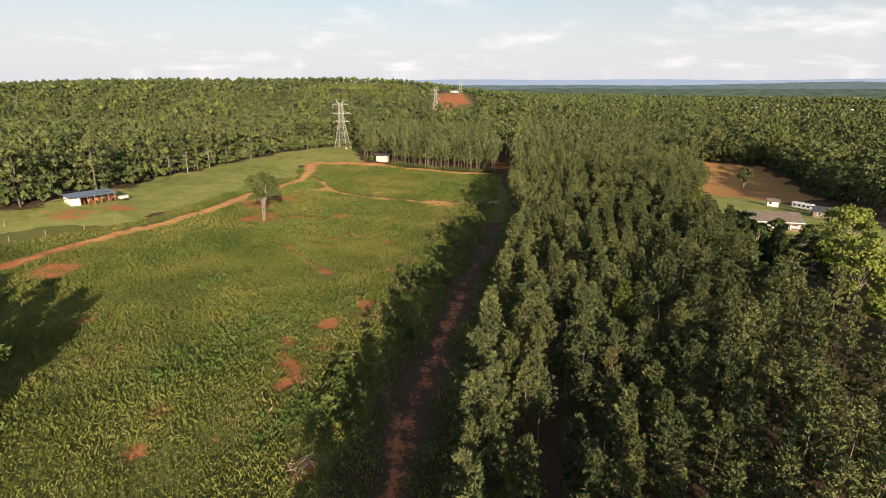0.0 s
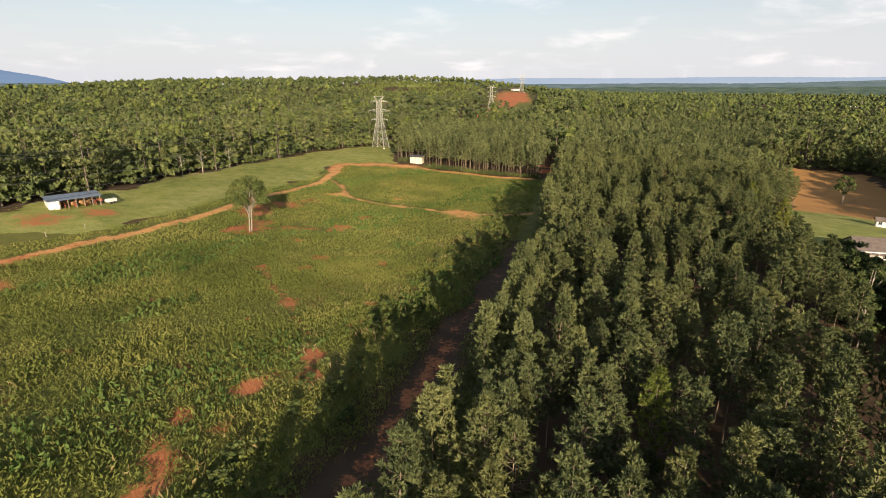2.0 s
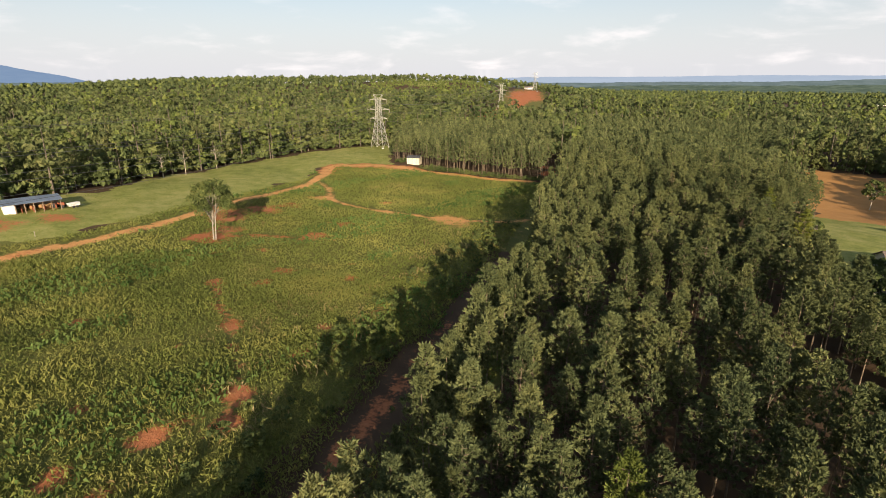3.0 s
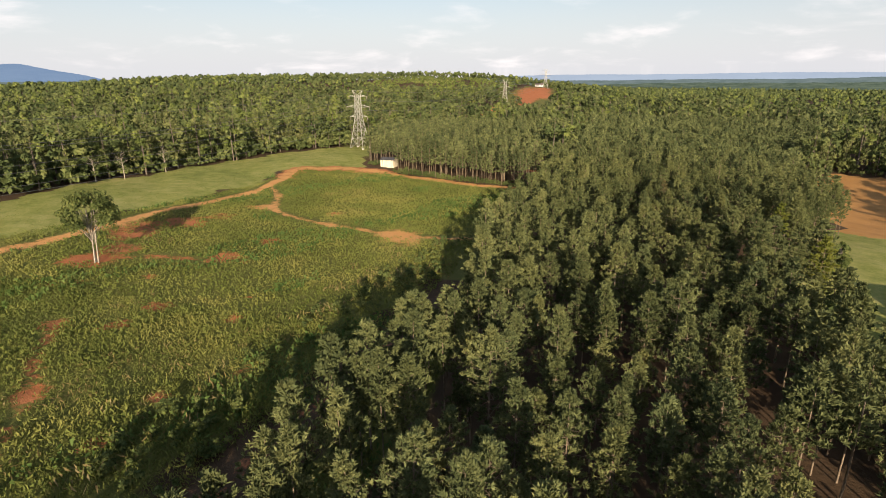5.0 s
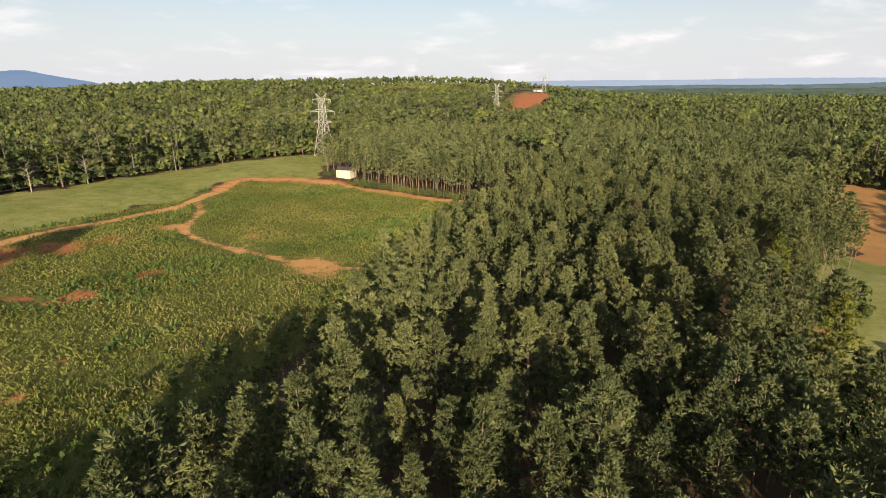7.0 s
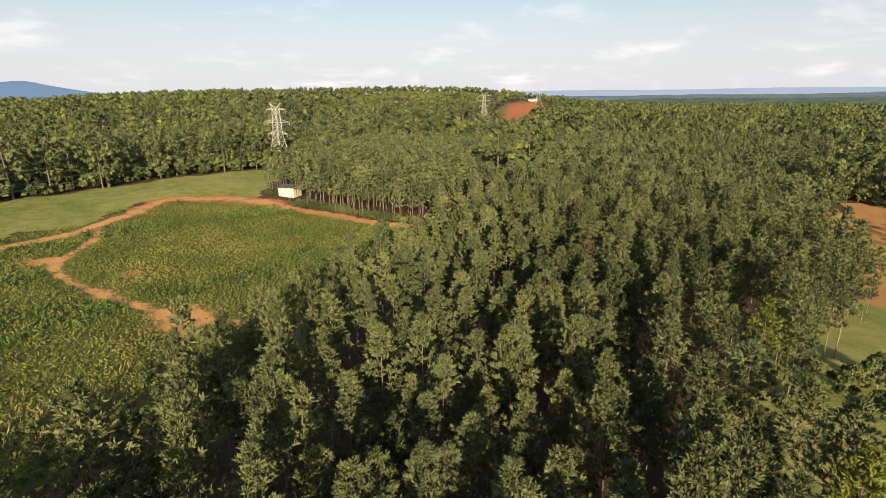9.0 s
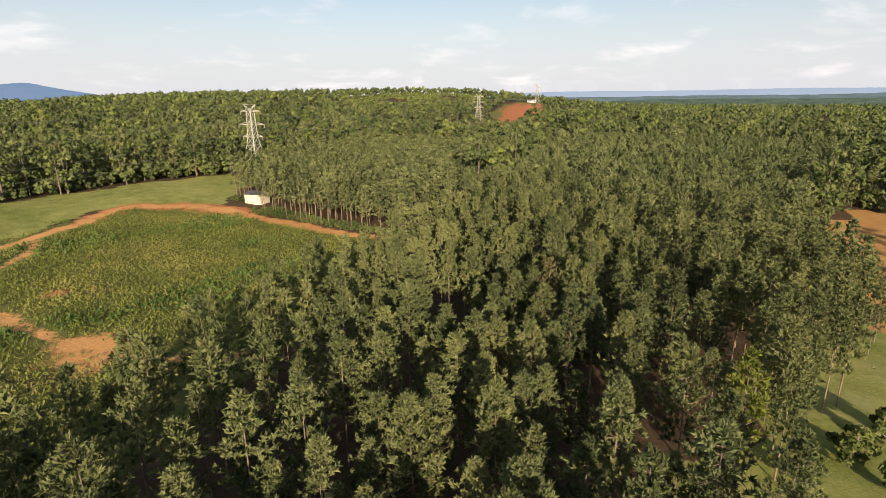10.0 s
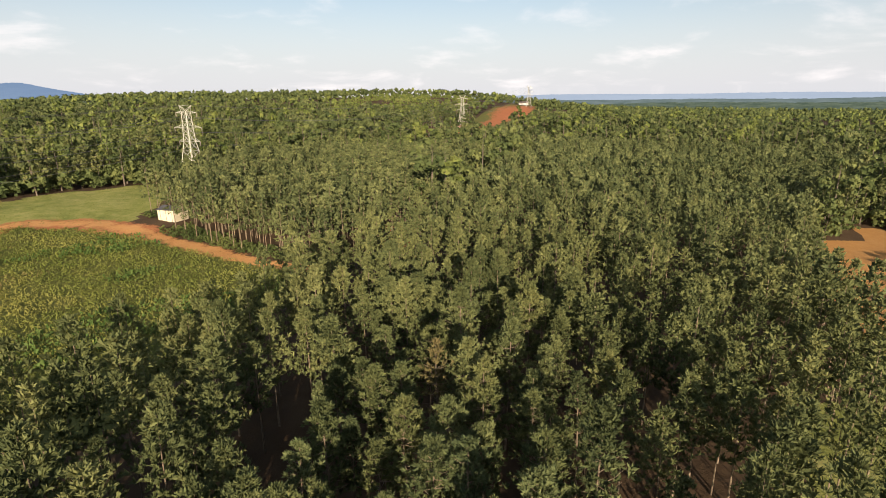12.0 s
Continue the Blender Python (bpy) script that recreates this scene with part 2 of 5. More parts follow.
# ---- mesh helpers ----
def mesh_from(name, verts, tris, mats, mi=None, smooth=False):
    me = bpy.data.meshes.new(name)
    verts, tris = np.asarray(verts, dtype=np.float32), np.asarray(tris, dtype=np.int32)
    n = len(tris)
    me.vertices.add(len(verts))
    me.vertices.foreach_set("co", verts.ravel())
    me.loops.add(n * 3)
    me.loops.foreach_set("vertex_index", tris.ravel())
    me.polygons.add(n)
    me.polygons.foreach_set("loop_start", np.arange(0, n * 3, 3, dtype=np.int32))
    if mi is not None:
        me.polygons.foreach_set("material_index", np.asarray(mi, dtype=np.int32))
    for m in mats:
        me.materials.append(m)
    me.update(calc_edges=True)
    me.polygons.foreach_set("use_smooth", np.full(n, smooth))
    me.validate()
    return me


def part(name, bm, material, parent, label=""):
    """A bmesh as one mesh object under a thing or a part."""
    me = bpy.data.meshes.new(name)
    bm.to_mesh(me)
    bm.free()
    me.materials.append(material)
    ob = new(name, me)
    ob.parent = parent
    if label:
        ob["label"] = label
    return ob


def root(name, m, label, category, group="", kind=""):
    ob = new(name)
    ob.empty_display_size = 0.3
    ob.matrix_world = m
    return tagged(ob, label, category, group, kind)


def box(bm, x0, x1, y0, y1, z0, z1, bevel=0.0):
    r = bmesh.ops.create_cube(bm, size=1.0, matrix=Matrix.Translation(((x0 + x1) / 2, (y0 + y1) / 2, (z0 + z1) / 2)) @ Matrix.Diagonal((x1 - x0, y1 - y0, z1 - z0, 1)))
    if bevel:
        es = list({e for v in r["verts"] for e in v.link_edges})
        bmesh.ops.bevel(bm, geom=es, offset=bevel, segments=2, affect="EDGES", profile=0.5)
    return bm


def beam(bm, a, b, w, sides=4):
    """A straight bar of width w from a to b."""
    a, b = Vector(a), Vector(b)
    d = b - a
    m = Matrix.Translation((a + b) / 2) @ d.to_track_quat("Z", "Y").to_matrix().to_4x4()
    bmesh.ops.create_cone(bm, cap_ends=True, segments=sides, radius1=w * 0.71, radius2=w * 0.71, depth=d.length, matrix=m @ pose(0, 0, 0, 0, 0, 45))
    return bm


def quads(bm, pts, faces):
    vs = [bm.verts.new(p) for p in pts]
    for f in faces:
        bm.faces.new([vs[i] for i in f])
    return bm


# ---- the lie of the land ----
def bell(x, y, cx, cy, sx, sy):
    return np.exp(-0.5 * (((x - cx) / sx) ** 2 + ((y - cy) / sy) ** 2))


def land(x, y):
    """Height of the ground."""
    x, y = np.asarray(x, dtype=float), np.asarray(y, dtype=float)
    z = 1.2 + 9.0 * bell(x, y, -137, 160, 38, 75) + 3.4 * bell(x, y, -50, 55, 28, 45)
    z = z + 3.0 * bell(x, y, -85, 330, 42, 55) + 2.0 * bell(x, y, -62, 165, 22, 40)
    z = z - 8.5 * bell(x, y, 165, 310, 42, 75) + 2.4 * bell(x, y, 100, 190, 26, 32)
    z = z + 34.0 * bell(x, y, -150, 1150, 260, 220) + 6.5 * bell(x, y, -12, 672, 60, 45)
    z = z + 30.0 * bell(x, y, -720, 930, 420, 300) - 11.0 * bell(x, y, 540, 640, 300, 330) - 10.0 * bell(x, y, 1000, 1450, 560, 600)
    far = np.clip((np.hypot(x, y - 100) - 450) / 900, 0, 1)
    z = z + far * (5.0 * np.sin(x / 210 + 1.3) * np.sin(y / 260 + 0.4) + 3.0 * np.sin(x / 95 + y / 130))
    near = 0.22 * np.sin(x / 7.3 + 0.5) * np.sin(y / 9.1) + 0.15 * np.sin(x / 3.1 + y / 4.7)
    return z + near * (1 - far)


def seg_dist(x, y, line):
    """Distance to a polyline."""
    best = np.full(np.shape(x), 1e9)
    for (ax, ay), (bx, by) in zip(line[:-1], line[1:]):
        dx, dy = bx - ax, by - ay
        t = np.clip(((x - ax) * dx + (y - ay) * dy) / (dx * dx + dy * dy), 0, 1)
        best = np.minimum(best, np.hypot(x - ax - t * dx, y - ay - t * dy))
    return best


def inside(x, y, poly):
    x, y = np.asarray(x, dtype=float), np.asarray(y, dtype=float)
    res = np.zeros(np.shape(x), dtype=bool)
    for (ax, ay), (bx, by) in zip(poly, poly[1:] + poly[:1]):
        if ay != by:
            res ^= ((ay > y) != (by > y)) & (x < (bx - ax) * (y - ay) / (by - ay) + ax)
    return res


def smooth_line(line, n=6):
    pts = [line[0]] + list(line) + [line[-1]]
    out = []
    for p0, p1, p2, p3 in zip(pts, pts[1:], pts[2:], pts[3:]):
        for i in range(n):
            t = i / n
            out.append(tuple(0.5 * (2 * b + (c - a) * t + (2 * a - 5 * b + 4 * c - d) * t * t + (3 * b - a - 3 * c + d) * t ** 3) for a, b, c, d in zip(p0, p1, p2, p3)))
    return out + [line[-1]]


ROAD = smooth_line([(-108, 88), (-103, 105), (-98, 119), (-92, 135), (-84, 155), (-77, 180), (-76, 204), (-70, 225), (-67, 244), (-68, 266), (-71, 284), (-66, 292), (-56, 296), (-44, 296), (-31, 292), (-13, 286), (4, 281), (14, 278), (25, 276)])
LOOP = smooth_line([(-64, 250), (-56, 240), (-51, 228), (-46, 219), (-33, 213), (-16, 207), (-2, 204), (10, 204), (22, 207)])
TRAIL = smooth_line([(-7, 30), (-5.9, 47), (-5.5, 54), (-4.7, 63), (-3.2, 72), (-0.6, 84.5), (2.9, 103), (6.5, 120), (14, 152), (22, 199), (28, 240), (35, 290), (42, 330), (52, 390), (60, 440)])
RILL = smooth_line([(-42, 137), (-36, 128), (-29, 120.5), (-25, 114), (-20.5, 108), (-17, 101.5), (-15, 95)])
LONE_TRACK = smooth_line([(-63, 159), (-56, 166), (-46, 171), (-38, 172)])
ROW_LINE = smooth_line([(-68, 380), (-30, 560), (-14, 640), (-2, 720), (24, 960), (40, 1100)])
# bare spots in the weeds: x, y, radius, strength
BARE = [(-29, 121, 2.4, .72), (-25, 114, 1.8, .72), (-17, 101, 2.4, .8), (-15, 95, 2.2, .75), (-22, 90, 2.0, .75), (-27, 82, 2.2, .8), (-24, 74, 2.4, .8), (-24, 67, 1.8, .7),
        (-27, 77, 1.6, .7), (-33, 78, 1.6, .6), (-21, 81, 1.6, .6), (-38, 60, 1.9, .62), (-37, 52, 1.8, .6), (-66, 87, 2.2, .6), (-50, 80, 1.7, .6), (-53, 114, 1.8, .6), (-34, 93, 1.6, .6),
        (-22, 91, 1.8, .6), (-42, 137, 2.4, .7), (-33, 140, 2.6, .7), (-32, 148, 2.4, .65), (-33, 190, 3.4, .6), (-36, 175, 4.2, .6), (-60, 163, 5.0, .85), (-67, 184, 7.0, .68), (-62, 198, 6.5, .68),
        (-57, 206, 4.5, .6), (-3, 204, 5.5, .82), (1, 200, 4.0, .75), (-53, 223, 4.0, .75), (-48, 295, 6.5, .85), (-60, 293, 5.5, .9), (-36, 294, 5.5, .8), (-25, 290, 4.0, .75),
        (-112, 152, 7.0, .52), (-104, 164, 6.0, .55), (-125, 118, 6.0, .6), (-88, 112, 6.0, .7), (91, 185, 2.0, .42), (-17, 51, 2.4, .65), (-43, 160, 1.8, .55),
        (-16, 147, 2.2, .55), (-28, 222, 3.0, .5), (-60, 172, 5.0, .65), (-70, 190, 6.0, .65), (34, 302, 6.0, .75), (33, 318, 6.5, .5), (-13, 124, 2.0, .5), (-6, 132, 2.0, .5)]

spots = np.random.default_rng(77)
BARE += [(-12 - 60 * a ** 1.4, 55 + 125 * b, 0.7 + 1.3 * c * c, 0.45 + 0.15 * c) for a, b, c in spots.random((34, 3))]
PLANT = [(-8, -30), (-4, 5), (-1.5, 25), (0, 36), (2.5, 51), (5.5, 68), (9.5, 88), (13.5, 107), (18.5, 128), (23.5, 150), (24.5, 195), (28.5, 230), (35, 270), (44, 320), (58, 400), (75, 520), (250, 520), (215, 450), (154, 350),
         (135, 290), (125, 245), (106, 212), (88, 187), (83, 170), (80, 150), (76, 130), (71, 112), (72, 98), (68, 78), (62, 50), (45, 10), (30, -30)]
STAND = [(-52, 324), (-46, 311), (-27, 296), (-1, 285), (18, 280), (27, 280), (36, 330), (56, 430), (20, 450), (-40, 430), (-54, 375)]
MEADOW = [(-150, 110), (-92, 152), (-84, 190), (-79, 222), (-72, 250), (-74, 285), (-50, 297), (-46, 306), (-52, 322), (-54, 372), (-76, 368), (-100, 330), (-114, 285), (-121, 236), (-120, 196), (-121, 182), (-125, 171), (-131, 150), (-146, 130)]
LAWN = [(78, 160), (80, 188), (96, 214), (112, 244), (132, 252), (150, 236), (160, 200), (150, 160), (128, 130), (100, 125), (92, 150)]
TAN = [(127, 246), (139, 292), (155, 350), (186, 378), (212, 352), (200, 300), (180, 246), (152, 232)]
YARD = [(58, 50), (72, 95), (70, 112), (76, 130), (83, 170), (101, 210), (118, 242), (130, 288), (158, 352), (186, 380), (216, 352), (203, 300), (182, 246), (172, 205), (160, 150), (145, 110), (115, 60)]
FIELD = [(-170, 0), (-170, 110), (-92, 152), (-79, 222), (-72, 250), (-74, 285), (-46, 300), (18, 277), (30, 274), (27, 200), (22, 132), (11, 72), (5, 22), (0, 0)]


def jitter(x, y):
    return 2.2 * np.sin(x / 3.7 + y / 8.1) + 1.5 * np.sin(y / 2.9 - x / 6.3)


def ground_sheet():
    def axis(lo, hi, step, end_lo, end_hi):
        a = list(np.arange(lo, hi + 0.1, step))
        s = step
        while a[-1] < end_hi:
            s *= 1.12
            a.append(a[-1] + s)
        s = step
        while a[0] > end_lo:
            s *= 1.12
            a.insert(0, a[0] - s)
        return np.array(a)
    xs, ys = axis(-150, 190, 1.6, -4700, 4700), axis(20, 340, 1.6, -1500, 4700)
    X, Y = np.meshgrid(xs, ys)
    Z = land(X, Y)
    nx, ny = len(xs), len(ys)
    idx = np.arange(nx * ny).reshape(ny, nx)
    a, b, c, d = idx[:-1, :-1].ravel(), idx[:-1, 1:].ravel(), idx[1:, 1:].ravel(), idx[1:, :-1].ravel()
    tris = np.concatenate([np.stack([a, b, c], 1), np.stack([a, c, d], 1)])
    me = mesh_from("ground", np.stack([X.ravel(), Y.ravel(), Z.ravel()], 1), tris, [M_ground], smooth=True)
    x, y = X.ravel(), Y.ravel()
    dirt = np.zeros_like(x)
    for line, half, peak in ((ROAD, 2.0, 0.98), (LOOP, 1.35, 0.80), (TRAIL, 1.35, 0.68), (RILL, 0.9, 0.68), (LONE_TRACK, 1.4, 0.75)):
        d = seg_dist(x, y, line)
        trail_fade = np.clip(1.0 - (y - 105) / 60, 0.35, 1) if line is TRAIL else 1.0
        dirt = np.maximum(dirt, peak * trail_fade * np.clip(1.35 - d / half * 0.75, 0, 1))
    dirt = np.maximum(dirt, np.where(y < 160, 0.18 * np.clip(1.6 - seg_dist(x, y, TRAIL) / 4.0, 0, 1), 0))
    dirt = np.maximum(dirt, np.where((y > 268) & (x < 5), 1.0 * np.clip(1.5 - seg_dist(x, y, ROAD) / np.where(x < -28, 5.0, 3.2), 0, 1), 0))
    rough_strip = seg_dist(x, y, ROW_LINE)
    dirt = np.maximum(dirt, np.where((y > 600), 0.9 * np.clip(1.5 - rough_strip / 13, 0, 1), 0))
    dirt = np.maximum(dirt, np.where(y > 880, 1.0 * np.clip(1.6 - np.hypot((x - 18) / 26, (y - 900) / 130), 0, 1), 0))
    for bx, by, r, s in BARE:
        dirt = np.maximum(dirt, s * 1.3 * np.clip(1.5 - np.hypot(x - bx, y - by) / (1.05 * r), 0, 1))
    ax, ay = x + jitter(x, y), y + jitter(y, x)
    meadow = (inside(ax, ay, MEADOW) | inside(ax, ay, LAWN)).astype(float)
    meadow = np.maximum(meadow, np.clip(1.4 - np.hypot((x + 165) / 48, (y - 1045) / 60), 0, 1))
    kind = np.full_like(x, 0.25)
    kind[inside(x, y, FIELD)] = 0.0
    kind[(y < 175) & (x > -30) & (seg_dist(x, y, TRAIL) < 6.5 + jitter(x, y) * 0.5)] = 0.25
    kind[(np.hypot((x - 20) / 40, (y - 830) / 240) < 1) | (seg_dist(x, y, ROW_LINE) < 18)] = 0.0
    kind[inside(ax, ay, TAN)] = 1.0
    pale = np.maximum(np.clip(1.2 - np.hypot(x + 35, y - 262) / 45, 0, 1), np.clip(1.3 - seg_dist(x, y, LOOP) / 14, 0, 1)) * 0.9
    pale = np.maximum(pale, np.clip(0.9 - seg_dist(x, y, ROAD) / 8, 0, 0.75) * np.clip((y - 90) / 60, 0.25, 1))
    col = me.color_attributes.new("cover", "FLOAT_COLOR", "POINT")
    col.data.foreach_set("color", np.stack([dirt, meadow, kind, pale], 1).astype(np.float32).ravel())
    return tagged(new("ground", me), "rolling ground of red clay tracks, weeds and mown grass", "ground", kind="structure")


ground_sheet()


def ridge(name, label, mat, cx, cy, length, depth, height, turn, seed, rough=0.35, taper=4.0):
    """A long hill far off: a rounded crest with an uneven skyline."""
    rng = np.random.default_rng(seed)
    n, rows = 420, 7
    u = np.linspace(-1, 1, n)
    prof = np.zeros(n)
    for i in range(1, 7):
        prof += np.sin(u * i * 2.6 + rng.uniform(0, 6.3)) / i
    prof = height * (1 + rough * prof / 2.0) * np.clip(1.15 - np.abs(u) ** taper, 0, 1)
    prof += rng.uniform(-1, 1, n) * 1.0 + 1.2 * np.sin(u * 90) * np.sin(u * 37)
    V = []
    for r in range(rows):
        a = r / (rows - 1)
        s = math.sin(a * math.pi)
        for i in range(n):
            V.append((u[i] * length / 2, (a - 0.5) * depth, prof[i] * s - 8))
    idx = np.arange(n * rows).reshape(rows, n)
    a, b, c, d = idx[:-1, :-1].ravel(), idx[:-1, 1:].ravel(), idx[1:, 1:].ravel(), idx[1:, :-1].ravel()
    me = mesh_from(name, V, np.concatenate([np.stack([a, b, c], 1), np.stack([a, c, d], 1)]), [mat], smooth=True)
    ob = new(name, me)
    ob.matrix_world = pose(cx, cy, 0, 0, 0, turn)
    return tagged(ob, label, "hills", kind="structure")


ridge("backdrop_ridge", "low wooded ridge far off, haze painted into its glow", M_ridge_near, 1000, 1950, 2600, 400, 22, -22, 3, 0.25)
ridge("backdrop_ridge", "low wooded rise far off, haze painted into its glow", M_ridge_near, 1500, 2500, 3400, 400, 30, -20, 4, 0.25)
ridge("backdrop_ridge", "wooded ridge on the horizon, haze painted into its glow", M_ridge_mid, 900, 3500, 5200, 500, 52, -8, 5, 0.3)
ridge("backdrop_ridge", "wooded hills on the horizon, haze painted into their glow", M_ridge_mid, -2300, 2100, 3000, 500, 52, 45, 8, 0.25)
ridge("backdrop_mountain", "mountains on the horizon, haze painted as a pale blue glow", M_ridge_far, 1300, 4350, 7000, 400, 76, -10, 11, 0.25)
ridge("backdrop_mountain", "mountain with a sloping shoulder, haze painted as a blue glow", M_mountain, -3350, 2750, 1700, 500, 168, 52, 14, 0.12, 1.6)


# ---- trees ----
def tube(pts, radii, sides):
    """Verts and tris of a tapered tube through pts."""
    pts = np.asarray(pts, dtype=float)
    V, T = [], []
    for i, (p, r) in enumerate(zip(pts, radii)):
        d = pts[min(i + 1, len(pts) - 1)] - pts[max(i - 1, 0)]
        d /= np.linalg.norm(d) + 1e-9
        a = np.cross(d, (0.3, 0.9, 0.1) if abs(d[2]) > 0.7 else (0, 0, 1))
        a /= np.linalg.norm(a)
        b = np.cross(d, a)
        for k in range(sides):
            w = 2 * math.pi * k / sides
            V.append(p + r * (math.cos(w) * a + math.sin(w) * b))
    for i in range(len(pts) - 1):
        for k in range(sides):
            q = [i * sides + k, i * sides + (k + 1) % sides, (i + 1) * sides + (k + 1) % sides, (i + 1) * sides + k]
            T += [(q[0], q[1], q[2]), (q[0], q[2], q[3])]
    return np.array(V), np.array(T, dtype=int)


def pack(pieces):
    V, T, M, off = [], [], [], 0
    for v, t, m in pieces:
        if len(v) == 0:
            continue
        V.append(v)
        T.append(t + off)
        M.append(np.full(len(t), m))
        off += len(v)
    return np.concatenate(V), np.concatenate(T), np.concatenate(M)


def blades(centres, dirs, rng, count, length, width, spread):
    """Tufts: at each centre count narrow three-cornered blades that fan out round its direction."""
    c = np.repeat(np.asarray(centres), count, 0)
    d = np.repeat(np.asarray(dirs), count, 0) + rng.normal(0, spread, (len(c), 3))
    d /= np.linalg.norm(d, axis=1, keepdims=True) + 1e-9
    s = np.cross(d, rng.normal(0, 1, d.shape))
    s /= np.linalg.norm(s, axis=1, keepdims=True) + 1e-9
    L = length * rng.uniform(0.7, 1.25, (len(c), 1))
    w = width * rng.uniform(0.7, 1.3, (len(c), 1))
    base = c - d * L * 0.25
    V = np.stack([base + s * w * 0.5, base + d * L * 0.6 - s * w * 0.55, base + d * L], 1).reshape(-1, 3)
    return V, np.arange(len(V)).reshape(-1, 3)


def cards(centres, normals, rng, size, tilt=0.7):
    """Leaf sprays: one ragged three-cornered leaf group at each centre."""
    c = np.asarray(centres)
    n = np.asarray(normals) + rng.normal(0, tilt, c.shape)
    n /= np.linalg.norm(n, axis=1, keepdims=True) + 1e-9
    a = np.cross(n, rng.normal(0, 1, c.shape))
    a /= np.linalg.norm(a, axis=1, keepdims=True) + 1e-9
    b = np.cross(n, a)
    s = size * rng.uniform(0.6, 1.4, (len(c), 1))
    V = np.stack([c + a * s * 0.62, c - a * s * 0.38 + b * s * 0.55, c - a * s * 0.38 - b * s * 0.55 * rng.uniform(0.6, 1.2, (len(c), 1))], 1).reshape(-1, 3)
    return V, np.arange(len(V)).reshape(-1, 3)


def pine(seed, whorls=11, per=5, tufts=5, count=14, tuft=0.60, wide=0.165, height=14.0, crown=0.36, radius=2.6, limbs=True, sides=6, fan=0.55):
    """A plantation pine: straight trunk, whorls of rising branches, upright tufts of needles. Gives trunk and crown pieces."""
    rng = np.random.default_rng(seed)
    lean = rng.uniform(-0.25, 0.25, 2)
    zs = np.linspace(0, height * 0.97, 6)
    axis = np.stack([lean[0] * (zs / height) ** 2, lean[1] * (zs / height) ** 2, zs], 1)
    trunk = [(*tube(axis, np.linspace(0.115, 0.022, 6) * height / 14, sides), 0)]
    centres, dirs = [], []
    for w in range(whorls):
        a = w / (whorls - 1)
        z0 = height * (crown + (0.965 - crown) * a)
        prof = (1 - a ** 1.4) ** 0.85 * min(1.0, 0.66 + 1.5 * a) + 0.11
        turn = rng.uniform(0, 6.28)
        for k in range(per):
            if rng.random() < 0.10:
                continue
            ang = turn + 6.283 * k / per + rng.normal(0, 0.3)
            L = radius * prof * rng.uniform(0.65, 1.18)
            rise = rng.uniform(0.25, 0.6) * L * (0.6 + 0.6 * a)
            p0 = np.array([lean[0] * (z0 / height) ** 2, lean[1] * (z0 / height) ** 2, z0])
            p1 = p0 + (math.cos(ang) * L * 0.55, math.sin(ang) * L * 0.55, rise * 0.25)
            p2 = p0 + (math.cos(ang) * L, math.sin(ang) * L, rise)
            if limbs:
                trunk.append((*tube([p0, p1, p2], [0.032, 0.022, 0.008], 3), 0))
            for i in range(tufts):
                f = 0.36 + 0.66 * (i + rng.uniform(0, 0.9)) / tufts
                q = p0 + (p2 - p0) * f
                q = q + rng.normal(0, 0.14 * L + 0.08, 3) * (1.0, 1.0, 0.55)
                centres.append(q)
                dirs.append((math.cos(ang) * 0.55, math.sin(ang) * 0.55, 0.9))
    top = np.array([lean[0], lean[1], height * 0.96])
    for i in range(max(2, tufts - 1)):
        centres.append(top + rng.normal(0, 0.22, 3))
        dirs.append((0, 0, 1.2))
    cv, ct = blades(centres, dirs, rng, count, tuft, wide, fan)
    return trunk, [(cv, ct, 1)]


